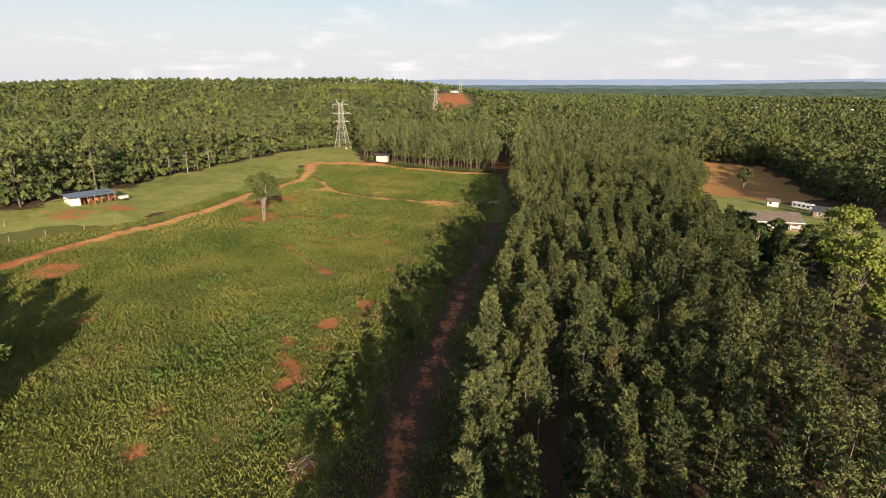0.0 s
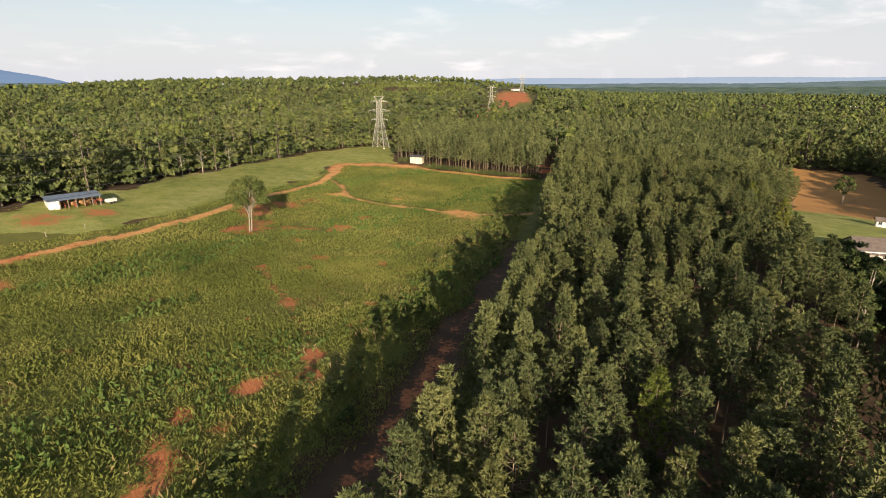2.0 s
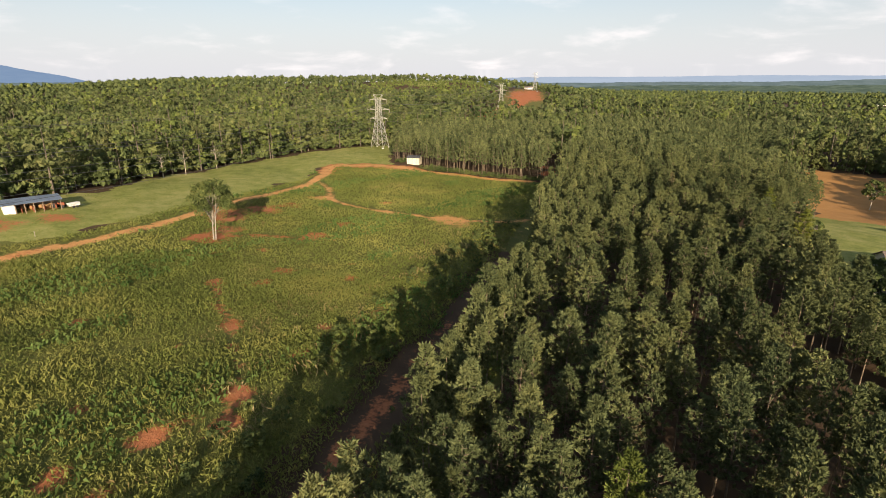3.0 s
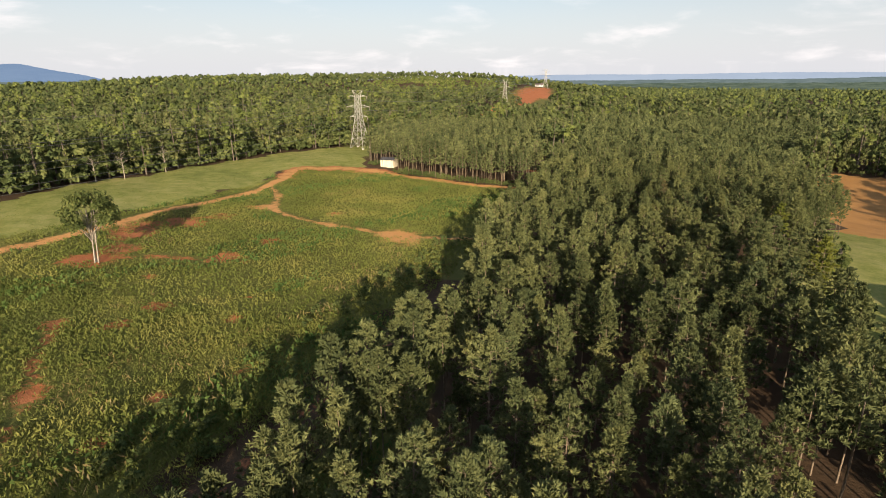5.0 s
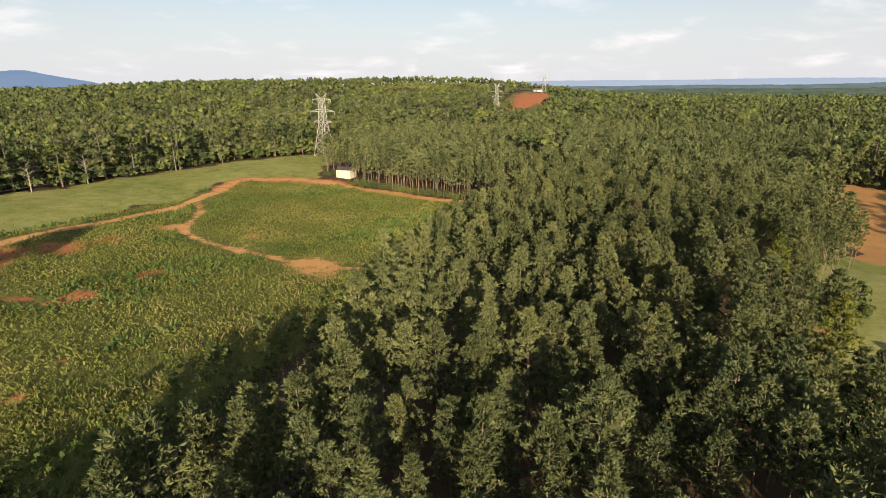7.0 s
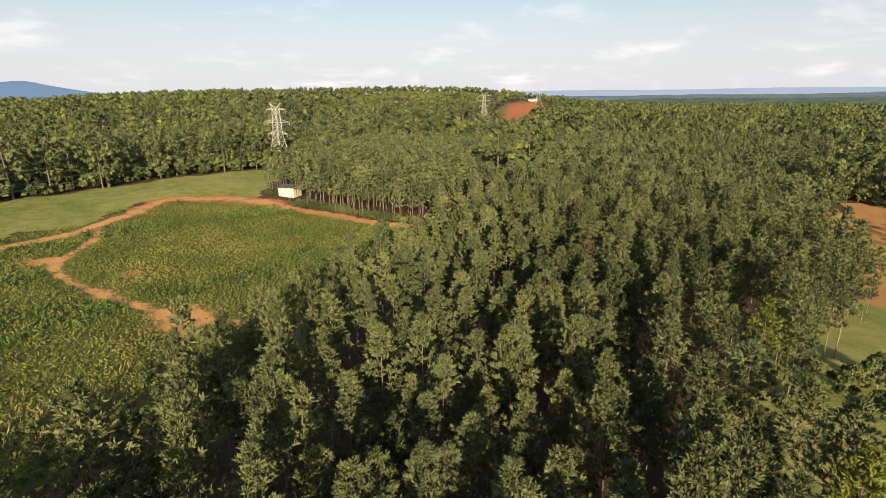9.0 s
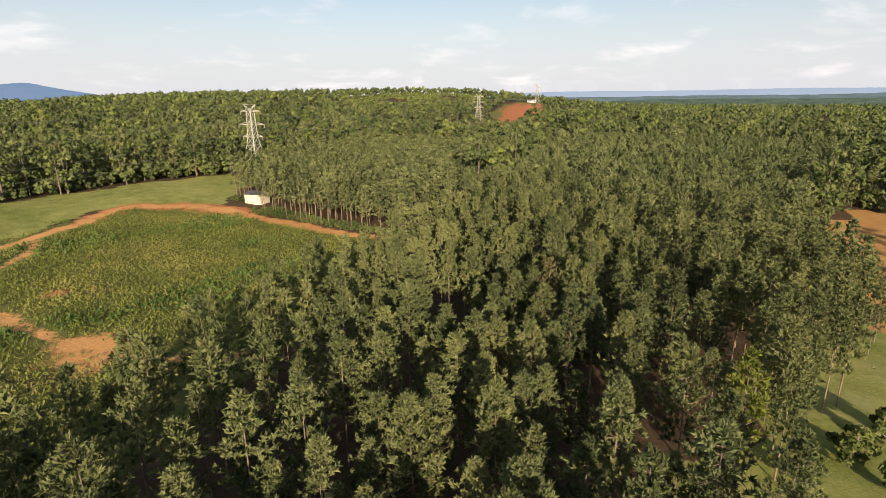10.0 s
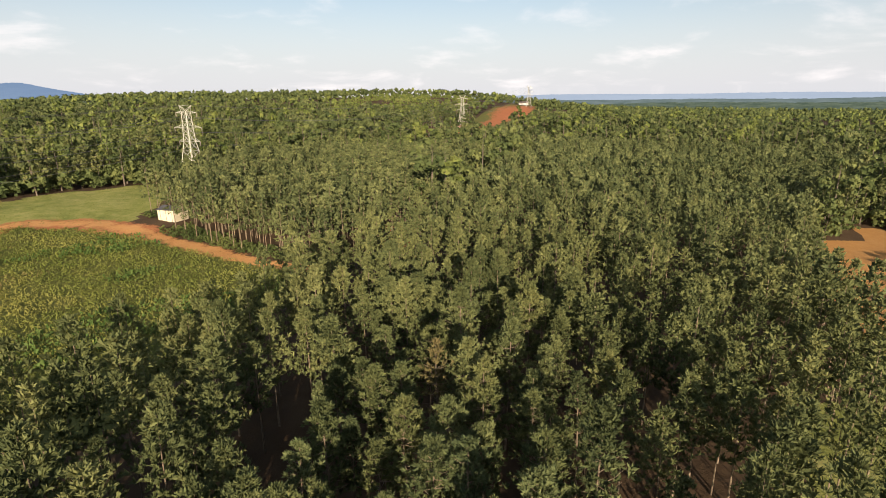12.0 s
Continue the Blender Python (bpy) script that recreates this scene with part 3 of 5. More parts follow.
def broadleaf(seed, height=15.0, radius=5.0, clumps=26, leaves=90, size=0.5, crown=0.28, trunks=1, limbs=True, sides=7, flat=1.0, tilt=0.7):
    """A leafy tree: trunk that forks into limbs, crown of many leafy clumps with gaps."""
    rng = np.random.default_rng(seed)
    wood, cs, ns = [], [], []
    mid = height * (crown + (1 - crown) * 0.52)
    half = height * (1 - crown) * 0.48
    for s in range(trunks):
        off = rng.normal(0, 0.35, 2) if trunks > 1 else (0, 0)
        spread = rng.normal(0, 0.9, 2) if trunks > 1 else rng.normal(0, 0.3, 2)
        axis = [(off[0], off[1], -0.1), (off[0] + spread[0] * 0.3, off[1] + spread[1] * 0.3, height * 0.3), (off[0] + spread[0] * 0.8, off[1] + spread[1] * 0.8, height * 0.6), (spread[0], spread[1], height * 0.88)]
        r = (0.014 if trunks == 1 else 0.015) * height / math.sqrt(trunks)
        wood.append((*tube(axis, [r * 1.25, r * 0.85, r * 0.5, r * 0.12], sides), 0))
    for i in range(clumps):
        while True:
            p = rng.uniform(-1, 1, 3)
            q = np.linalg.norm(p)
            if 0.3 < q < 1:
                break
        p = p / q * q ** 0.45
        lift = 1.0 - 0.25 * max(0, p[2])
        c = np.array([p[0] * radius * 0.82 * lift, p[1] * radius * 0.82 * lift, mid + p[2] * half * 0.85 * flat])
        rc = radius * rng.uniform(0.20, 0.36)
        d = rng.normal(0, 1, (leaves, 3))
        d /= np.linalg.norm(d, axis=1, keepdims=True)
        d[:, 2] = np.where(d[:, 2] < -0.35, -d[:, 2], d[:, 2])
        rr = rc * rng.uniform(0.55, 1.1, (leaves, 1))
        cs.append(c + d * rr * (1, 1, 0.8))
        ns.append(d)
        if limbs:
            z0 = height * rng.uniform(max(0.18, crown * 0.8), 0.6)
            wood.append((*tube([(0, 0, z0), (c[0] * 0.5, c[1] * 0.5, (z0 + c[2]) / 2 + 0.2), c], [0.09, 0.055, 0.015], 3), 0))
    cv, ct = cards(np.concatenate(cs), np.concatenate(ns), rng, size, tilt)
    return wood, [(cv, ct, 1)]


def snag(seed, height=13.0):
    """A bare dead tree."""
    rng = np.random.default_rng(seed)
    wood = [(*tube([(0, 0, -0.1), (0.1, 0.1, height * 0.5), (0.2, -0.1, height)], [0.2, 0.13, 0.03], 6), 0)]
    for i in range(22):
        z = height * rng.uniform(0.35, 0.92)
        w = rng.uniform(0, 6.28)
        L = 3.2 * (1.15 - z / height) + 0.5
        p = np.array([math.cos(w), math.sin(w), 0.55]) * L + (0, 0, z)
        wood.append((*tube([(0, 0, z), p * (0.5, 0.5, 1) + (0, 0, -0.3 * L * 0.55), p], [0.06, 0.04, 0.012], 3), 0))
        q = p + rng.normal(0, 0.5, 3) + (0, 0, 0.4)
        wood.append((*tube([p * (0.6, 0.6, 1) - (0, 0, 0.2), q], [0.03, 0.01], 3), 0))
    return wood


def joined(name, templates, x, y, scale, rng, mats, label, category, z_off=-0.15, squash=0.15):
    """Many plants as one mesh: each takes a template, a turn and a scale."""
    z = land(x, y) + z_off
    pick = rng.integers(0, len(templates), len(x))
    VV, TT, MM, off = [], [], [], 0
    for i, (V, T, M) in enumerate(templates):
        s = np.nonzero(pick == i)[0]
        if len(s) == 0:
            continue
        a = rng.uniform(0, 6.283, len(s))
        sc = scale[s][:, None]
        sq = 1 + rng.uniform(-squash, squash, (len(s), 1))
        ca, sa = np.cos(a)[:, None], np.sin(a)[:, None]
        px = (V[None, :, 0] * ca - V[None, :, 1] * sa) * sc * sq + x[s][:, None]
        py = (V[None, :, 0] * sa + V[None, :, 1] * ca) * sc * sq + y[s][:, None]
        pz = V[None, :, 2] * sc + z[s][:, None]
        VV.append(np.stack([px, py, pz], 2).reshape(-1, 3))
        TT.append((T[None] + (np.arange(len(s)) * len(V))[:, None, None] + off).reshape(-1, 3))
        MM.append(np.tile(M, len(s)))
        off += len(s) * len(V)
    me = mesh_from(name, np.concatenate(VV), np.concatenate(TT), mats, np.concatenate(MM), smooth=True)
    return tagged(new(name, me), label, category, kind="stuff")


def tree_thing(name, wood, leaves, bark, leaf_mat, m, label, category="tree", group=""):
    top = root(name, m, label, category, group)
    v, t, _ = pack(wood)
    tr = new("trunk", mesh_from("trunk", v, t, [bark], smooth=True))
    tr.parent = top
    if leaves:
        v, t, _ = pack(leaves)
        cr = new("crown", mesh_from("crown", v, t, [leaf_mat]))
        cr.parent = top
    return top


rng = np.random.default_rng(7)


def grid_points(poly, step, jit, turn=0.0):
    """Points on a jittered grid inside a polygon, its rows turned by some degrees."""
    px, py = np.array([p[0] for p in poly]), np.array([p[1] for p in poly])
    cx, cy = px.mean(), py.mean()
    R = max(np.ptp(px), np.ptp(py)) * 0.8
    g = np.arange(-R, R, step)
    u, v = np.meshgrid(g, g)
    u, v = (u + rng.uniform(-jit, jit, u.shape)).ravel(), (v + rng.uniform(-jit, jit, v.shape)).ravel()
    c, s = math.cos(radians(turn)), math.sin(radians(turn))
    x, y = cx + u * c - v * s, cy + u * s + v * c
    k = inside(x, y, poly)
    return x[k], y[k]


# main plantation: near stretch as separate trees, the rest joined
x, y = grid_points(PLANT, 4.35, 1.5, -13)
# a closer row of fuller trees along the trail
row = np.array(smooth_line(PLANT[:12], 8))
step_len = np.concatenate([[0], np.cumsum(np.hypot(*np.diff(row, axis=0).T))])
at = np.arange(0, step_len[-1], 3.1)
rx_ = np.interp(at, step_len, row[:, 0]) + 1.2 + rng.uniform(-0.7, 0.7, len(at))
ry_ = np.interp(at, step_len, row[:, 1]) + rng.uniform(-0.9, 0.9, len(at))
clear = np.min(np.hypot(x[:, None] - rx_[None], y[:, None] - ry_[None]), 1) > 2.2
x, y = np.concatenate([x[clear], rx_]), np.concatenate([y[clear], ry_])
keep = (rng.random(len(x)) > 0.11) & (np.hypot((x - 62) / 7, (y - 106) / 9) > 1) & (seg_dist(x, y, TRAIL) > 3.6)
x, y = x[keep], y[keep]
edge_row = seg_dist(x, y, PLANT[:12]) < 3.0
stretch = seg_dist(x, y, [(12, 40), (30, 90), (54, 150), (74, 185), (70, 222)]) + 0.05 * np.abs(y - 135)
order = np.argsort(stretch)
near, mid, far = order[:310], order[310:900], order[900:]
far_mid = far[y[far] < 330]
far_far = far[y[far] >= 330]

near_templates = []
for i in range(9):
    kw = dict(height=14.0 + rng.uniform(-1.6, 1.4), radius=2.1 + rng.uniform(-0.35, 0.4), crown=rng.uniform(0.36, 0.50))
    w, l = pine(100 + i, **kw)
    near_templates.append((w, l))
pine_label = "dark green plantation pine with upright needle tufts"
protos = [tree_thing("pine_tree", w, l, M_bark, M_pine, pose(0, 0, 0), pine_label, "pine tree", "plantation pines") for w, l in near_templates]
w, l = pine(140, height=13.5, radius=2.4, crown=0.25)
protos_y = tree_thing("pine_tree", w, l, M_bark, M_pine_yellow, pose(0, 0, 0), "yellowish green pine among the dark plantation", "pine tree", "plantation pines")
w, l = pine(141, height=14.0, radius=1.9, crown=0.4, tufts=3, count=5)
protos_b = tree_thing("pine_tree", w, l, M_bark, M_pine_brown, pose(0, 0, 0), "half-bare browning pine in the plantation", "pine tree", "plantation pines")
used = set()
for n, i in enumerate(near):
    r = rng.random()
    src = protos_y if r < 0.012 or math.hypot(x[i] - 77, y[i] - 196) < 2.6 else protos_b if r < 0.026 else protos[int(rng.integers(0, len(protos)))]
    s = float(np.clip(rng.normal(1.0, 0.13), 0.66, 1.25)) if not edge_row[i] else float(rng.uniform(1.06, 1.24))
    m = pose(x[i], y[i], float(land(x[i], y[i])) - 0.1, rng.uniform(-2, 2), rng.uniform(-2, 2), rng.uniform(0, 360)) @ Matrix.Diagonal((s * rng.uniform(0.9, 1.1), s, s, 1))
    if src not in used:
        used.add(src)
        src.matrix_world = m
    else:
        ob = copy_thing(src, pose(0, 0, 0))
        ob.matrix_world = m
for src in protos + [protos_y, protos_b]:
    if src not in used:
        src.matrix_world = pose(77.0 + rng.uniform(-1, 1), 196.0, float(land(77, 196)) - 0.1)

pine_fine = [pack(sum(pine(190 + i, whorls=11, per=5, tufts=4, count=9, tuft=0.70, wide=0.21, height=14.0 + 0.8 * (i % 3 - 1), radius=2.15, crown=0.42, limbs=False, sides=4, fan=0.6), [])) for i in range(6)]
pine_mid = [pack(sum(pine(200 + i, whorls=10, per=4, tufts=3, count=6, tuft=0.84, wide=0.29, height=14.0 + 0.7 * (i % 3 - 1), radius=2.15, crown=0.42, limbs=False, sides=4, fan=0.7), [])) for i in range(6)]
pine_mid2 = [pack(sum(pine(210 + i, whorls=9, per=4, tufts=2, count=4, tuft=1.05, wide=0.42, height=14.0 + 0.5 * (i % 3 - 1), radius=2.35, crown=0.44, limbs=False, sides=4, fan=0.65), [])) for i in range(6)]
pine_far = [pack(sum(pine(220 + i, whorls=8, per=4, tufts=2, count=2, tuft=1.4, wide=0.78, height=14.0, radius=2.4, crown=0.40, limbs=False, sides=4, fan=0.65), [])) for i in range(5)]
joined("pine_plantation", pine_fine, x[mid[:250]], y[mid[:250]], np.clip(rng.normal(1.0, 0.12, 250), 0.66, 1.25), rng, [M_bark, M_pine], "dense planted pines beyond the nearest rows", "pine wood")
joined("pine_plantation", pine_mid, x[mid[250:]], y[mid[250:]], np.clip(rng.normal(1.0, 0.12, len(mid) - 250), 0.66, 1.25), rng, [M_bark, M_pine], "dense planted pines beside the nearest rows", "pine wood")
joined("pine_plantation", pine_mid2, x[far_mid], y[far_mid], np.clip(rng.normal(1.0, 0.14, len(far_mid)), 0.62, 1.3), rng, [M_bark, M_pine], "dense planted pines in the middle distance", "pine wood")
joined("pine_plantation", pine_far, x[far_far], y[far_far], np.clip(rng.normal(1.05, 0.1, len(far_far)), 0.7, 1.25), rng, [M_bark, M_pine], "dense planted pines in the distance", "pine wood")

# the stand behind the clay road, taller, bare trunks below
stand_t = [pack(sum(pine(240 + i, whorls=8, per=4, tufts=2, count=3, tuft=1.1, wide=0.58, height=15.0, radius=2.4, crown=0.36, limbs=False, sides=5, fan=0.85), [])) for i in range(5)]
sx, sy = grid_points(STAND, 3.7, 1.1, -25)
k = (seg_dist(sx, sy, TRAIL) > 4.5) & (np.hypot((sx + 34) / 6.5, (sy - 306) / 7) > 1) & (seg_dist(sx, sy, ROAD) > 3.5)
sx, sy = sx[k], sy[k]
joined("pine_stand", stand_t, sx, sy, np.clip(rng.normal(1.0, 0.1, len(sx)), 0.75, 1.2), rng, [M_bark, M_pine], "tall pines with bare trunks behind the clay road", "pine wood")

# broadleaf woods all round
FOREST_HOLES = [PLANT, STAND, MEADOW, LAWN, TAN, FIELD, YARD]
ico = bmesh.new()
bmesh.ops.create_icosphere(ico, subdivisions=1, radius=1.0)
ICO_V = np.array([v.co[:] for v in ico.verts])
ICO_T = np.array([[v.index for v in f.verts] for f in ico.faces])
ico.free()


def lumpy(seed, height, radius, lumps, leaves, size, crown=0.12, trunk=True):
    """A tree for the distance: overlapping uneven masses of leaves with loose sprays at their edges."""
    rng = np.random.default_rng(seed)
    out, cs, ns = [], [], []
    if trunk:
        out.append((*tube([(0, 0, -0.2), (0.1, 0, height * 0.4), (0, 0.1, height * 0.8)], [0.016 * height, 0.011 * height, 0.003 * height], 3), 0))
    for i in range(lumps):
        a = (i + 0.5) / lumps
        w = i * 2.4 + rng.uniform(-0.5, 0.5)
        z = height * (crown + (0.86 - crown) * (0.18 + 0.82 * a))
        off = radius * 0.55 * (1 - a ** 2 * 0.8)
        c = np.array([math.cos(w) * off, math.sin(w) * off, z])
        r = radius * rng.uniform(0.48, 0.68) * (1.1 - 0.35 * a)
        v = ICO_V * rng.uniform(0.72, 1.22, (len(ICO_V), 1)) * (1, 1, 0.95)
        out.append((c + v * r, ICO_T, 1))
        d = rng.normal(0, 1, (leaves, 3))
        d /= np.linalg.norm(d, axis=1, keepdims=True)
        d[:, 2] = np.abs(d[:, 2]) * np.where(rng.random(leaves) < 0.75, 1, -1)
        cs.append(c + d * r * rng.uniform(0.85, 1.2, (leaves, 1)))
        ns.append(d)
    if leaves:
        cv, ct = cards(np.concatenate(cs), np.concatenate(ns), rng, size, 0.4)
        out.append((cv, ct, 1))
    return pack(out)


def with_pines(lst, pines):
    return lst + [(v, t, np.where(m == 1, 3, 0)) for v, t, m in pines]


def leafy(base, n, **kw):
    """Templates for the nearer woods, with separate sprays of leaves."""
    out = []
    for i in range(n):
        wood, leaves = broadleaf(base + i, height=14.5 + 1.9 * (i % 4), radius=4.2 + 0.5 * (i % 3), limbs=False, **kw)
        v, t, m = pack(wood + leaves)
        out.append((v, t, np.where(m == 1, 2 if i % 7 == 3 else 3 if i % 5 == 1 else 1, 0)))
    return out


wood_near = with_pines(leafy(300, 8, clumps=20, leaves=20, size=0.85, crown=0.06, sides=4, tilt=0.42), pine_far[:3])
wood_mid = with_pines(leafy(320, 7, clumps=9, leaves=12, size=1.45, crown=0.12, sides=3, tilt=0.38), pine_far[3:4])
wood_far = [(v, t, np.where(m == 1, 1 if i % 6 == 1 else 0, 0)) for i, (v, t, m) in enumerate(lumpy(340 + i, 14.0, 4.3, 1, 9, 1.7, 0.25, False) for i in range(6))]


def woods(r0, r1, step, a0=-58, a1=48):
    """Points in a sector of the woods, as seen from the middle of the field."""
    g = np.arange(-r1, r1, step)
    u, v = np.meshgrid(g, g)
    u, v = (u + rng.uniform(-step * 0.42, step * 0.42, u.shape)).ravel(), (v + rng.uniform(-step * 0.42, step * 0.42, v.shape)).ravel()
    r, az = np.hypot(u, v), np.degrees(np.arctan2(u, v))
    k = (r >= r0) & (r < r1) & (az > a0) & (az < a1)
    x, y = u[k] + 20, v[k] + 40
    ok = np.ones(len(x), dtype=bool)
    for h in FOREST_HOLES:
        ok &= ~inside(x, y, h)
    strip = seg_dist(x, y, ROW_LINE)
    ok &= ~((strip < 16) & (y > 540)) & ~((np.hypot((x - 20) / 34, (y - 830) / 235) < 1)) & ~(np.hypot(x + 68, y - 360) < 11)
    ok &= ~(np.hypot((x + 145) / 110, (y - 970) / 150) < 1)
    ok &= ~((np.hypot((x - 790) / 120, (y - 1140) / 75) < 1) | (np.hypot((x - 22) / 22, (y - 1085) / 25) < 1))
    ok &= ~((x > 10) & (x < 130) & (y < 250)) & ~(np.hypot((x + 60) / 20, (y - 335) / 48) < 1) & ~((x > -75) & (x < 45) & (y > 240) & (y < 330))
    return x[ok], y[ok]


for name, tmpl, r0, r1, step, lo, label in (
        ("woodland", wood_near, 95, 430, 6.5, 0.62, "mixed leafy woods round the meadow and fields"),
        ("woodland", wood_mid, 430, 760, 8.4, 0.65, "mixed leafy woods in the middle distance"),
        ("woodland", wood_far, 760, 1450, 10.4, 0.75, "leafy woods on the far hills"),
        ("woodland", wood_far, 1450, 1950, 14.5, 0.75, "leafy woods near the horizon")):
    wx, wy = woods(r0, r1, step, a1=52 if r0 < 400 else 48)
    sc = np.clip(rng.normal(1.0, 0.26, len(wx)), lo - 0.15, 1.5) * (1.3 if r0 > 1400 else 1.0)
    mats = [M_wood_hazed, M_wood_light] if tmpl is wood_far else [M_bark_grey, M_wood if r0 < 400 else M_wood_hazed, M_wood_light, M_pine]
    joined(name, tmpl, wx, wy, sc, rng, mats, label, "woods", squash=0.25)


def stand_tree(name, seed, px, py, label, mat=None, bark=None, **kw):
    w, l = broadleaf(seed, **kw)
    return tree_thing(name, w, l, bark or M_bark_pale, mat or M_leaf, pose(px, py, float(land(px, py)) - 0.05), label, "tree")


stand_tree("broadleaf_tree", 401, -57.3, 162.5, "lone leafy tree with forked pale trunks on bare clay", height=15.6, radius=5.9, clumps=36, leaves=130, size=0.46, crown=0.32, trunks=3, bark=M_bark_pale, mat=M_leaf)
stand_tree("broadleaf_tree", 402, 95, 118, "large light green leafy tree beside the plantation", mat=M_leaf_light, height=20, radius=6.8, clumps=60, leaves=130, size=0.5, crown=0.08)
stand_tree("broadleaf_tree", 403, 86, 101, "large light green leafy tree beside the plantation", mat=M_leaf_light, height=16.5, radius=5.4, clumps=44, leaves=110, size=0.5, crown=0.06)
for i, (tx, ty, hh) in enumerate([(94, 92, 13), (82, 88, 11.5), (101, 108, 15)]):
    stand_tree("broadleaf_tree", 480 + i, tx, ty, "light green leafy tree on the plantation's edge", mat=M_leaf_light, height=hh, radius=hh * 0.34, clumps=32, leaves=70, size=0.6, crown=0.1)
stand_tree("broadleaf_tree", 404, 164, 282, "green tree with a pale trunk in the dry field", height=13, radius=4.2, clumps=24, leaves=50, size=0.7, crown=0.25)
# out-of-view trees added only to throw shade over the thicket
for i, (tx, ty, hh) in enumerate([(90, 70, 15), (98, 78, 16), (110, 92, 17), (117, 100, 16), (122, 112, 15), (104, 84, 15), (127, 124, 14), (84, 62, 14)]):
    stand_tree("broadleaf_tree", 700 + i, tx, ty, "unseen leafy tree added to shade the plantation's thicket", height=hh, radius=hh * 0.34, clumps=26, leaves=45, size=0.9, crown=0.08)
# trees out of sight whose shade falls on the weeds
for i, (tx, ty) in enumerate([(-61, 58), (-67, 50), (-58, 44), (-71, 61), (-77, 54), (-85, 63), (-93, 58), (-101, 69), (-109, 64), (-64, 38), (-75, 43), (-89, 48), (-99, 52), (-56, 34)]):
    stand_tree("broadleaf_tree", 410 + i, tx, ty, "leafy tree at the edge of the weed field", height=14.5 + i % 3, radius=5.0, clumps=28, leaves=45, size=0.9, crown=0.12)
# dark trees round the house yard
for i, (tx, ty, hh) in enumerate([(92, 143, 9), (97, 147, 8), (87, 150, 10), (101, 152, 7), (90, 134, 10), (98, 136, 9), (104, 143, 7.5), (84, 140, 11), (80, 128, 12), (92, 124, 10), (86, 162, 8), (106, 132, 9)]):
    stand_tree("broadleaf_tree", 430 + i, tx, ty, "dense dark leafy tree screening the house", mat=M_leaf_dark, height=hh, radius=hh * 0.36, clumps=24, leaves=90, size=0.42, crown=0.08)
# thicket trees whose shade is partly put into a darker leaf colour
for i in range(22):
    tx, ty, hh = 72 + 14 * rng.random(), 106 + 50 * rng.random(), 7.5 + 3.5 * rng.random()
    tx = tx + 0.10 * (ty - 106)
    stand_tree("broadleaf_tree", 640 + i, tx, ty, "leafy tree in the thicket beside the plantation, leaves darkened for shade", mat=M_leaf_dark, height=hh, radius=hh * 0.30, clumps=20, leaves=70, size=0.5, crown=0.05)
for i, (tx, ty, hh) in enumerate([(91, 192, 3.6), (97, 196, 4.4), (102, 199, 4.0), (99, 192, 3.2), (104, 203, 3.4)]):
    stand_tree("shrub", 450 + i, tx, ty, "bushy green shrub at the lawn's edge", height=hh, radius=hh * 0.5, clumps=16, leaves=55, size=0.5, crown=0.02)
for i, (tx, ty) in enumerate([(-121, 231), (-118, 241), (-117, 262), (-134, 196)]):
    w = snag(470 + i, 9 + i)
    tree_thing("dead_tree", w, None, M_bark_pale, None, pose(tx, ty, float(land(tx, ty)) - 0.05), "bare pale dead tree at the wood's edge", "dead tree")

# low scrub on the cleared hilltop
hx, hy = grid_points([(-265, 810), (-30, 810), (-30, 1125), (-265, 1125)], 7.5, 3.2)
k = (np.hypot((hx + 145) / 110, (hy - 970) / 150) < 1) & (np.sin(hx / 23) * np.sin(hy / 31) < 0.55) & (np.hypot(hx + 165, (hy - 1000) / 0.6) > 16)
scrub_t = [pack(broadleaf(660 + i, height=4.5, radius=2.6, clumps=5, leaves=10, size=1.2, crown=0.0, limbs=False, tilt=0.4)[1]) for i in range(4)]
joined("scrub", [(v, t, m * 0) for v, t, m in scrub_t], hx[k], hy[k], rng.uniform(0.5, 1.4, k.sum()), rng, [M_wood_light], "light green scrub on the cleared hilltop", "scrub")

# undergrowth that closes the wood's edge
ux, uy = woods(95, 420, 4.0)
edge = MEADOW + MEADOW[:1]
near_edge = (seg_dist(ux, uy, edge) < 16) | (seg_dist(ux, uy, TAN + TAN[:1]) < 14)
ux, uy = ux[near_edge], uy[near_edge]
under = [pack(broadleaf(600 + i, height=5.0, radius=2.2, clumps=9, leaves=12, size=0.95, crown=0.0, limbs=False)[1]) for i in range(5)]
joined("undergrowth", [(v, t, m * 0) for v, t, m in under], ux, uy, rng.uniform(0.5, 1.7, len(ux)), rng, [M_wood], "leafy undergrowth along the edge of the woods", "undergrowth")

# ---- weeds and grasses ----
def weed_template(seed, n, h, w, spread=0.55):
    r = np.random.default_rng(seed)
    c = np.stack([r.normal(0, spread, n), r.normal(0, spread, n), r.uniform(0.05, 0.55, n) * h], 1)
    d = np.stack([r.normal(0, 0.55, n), r.normal(0, 0.55, n), np.full(n, 0.9)], 1)
    v, t = blades(c, d, r, 1, h * 0.75, w, 0.3)
    return v, t, np.zeros(len(t), dtype=int)


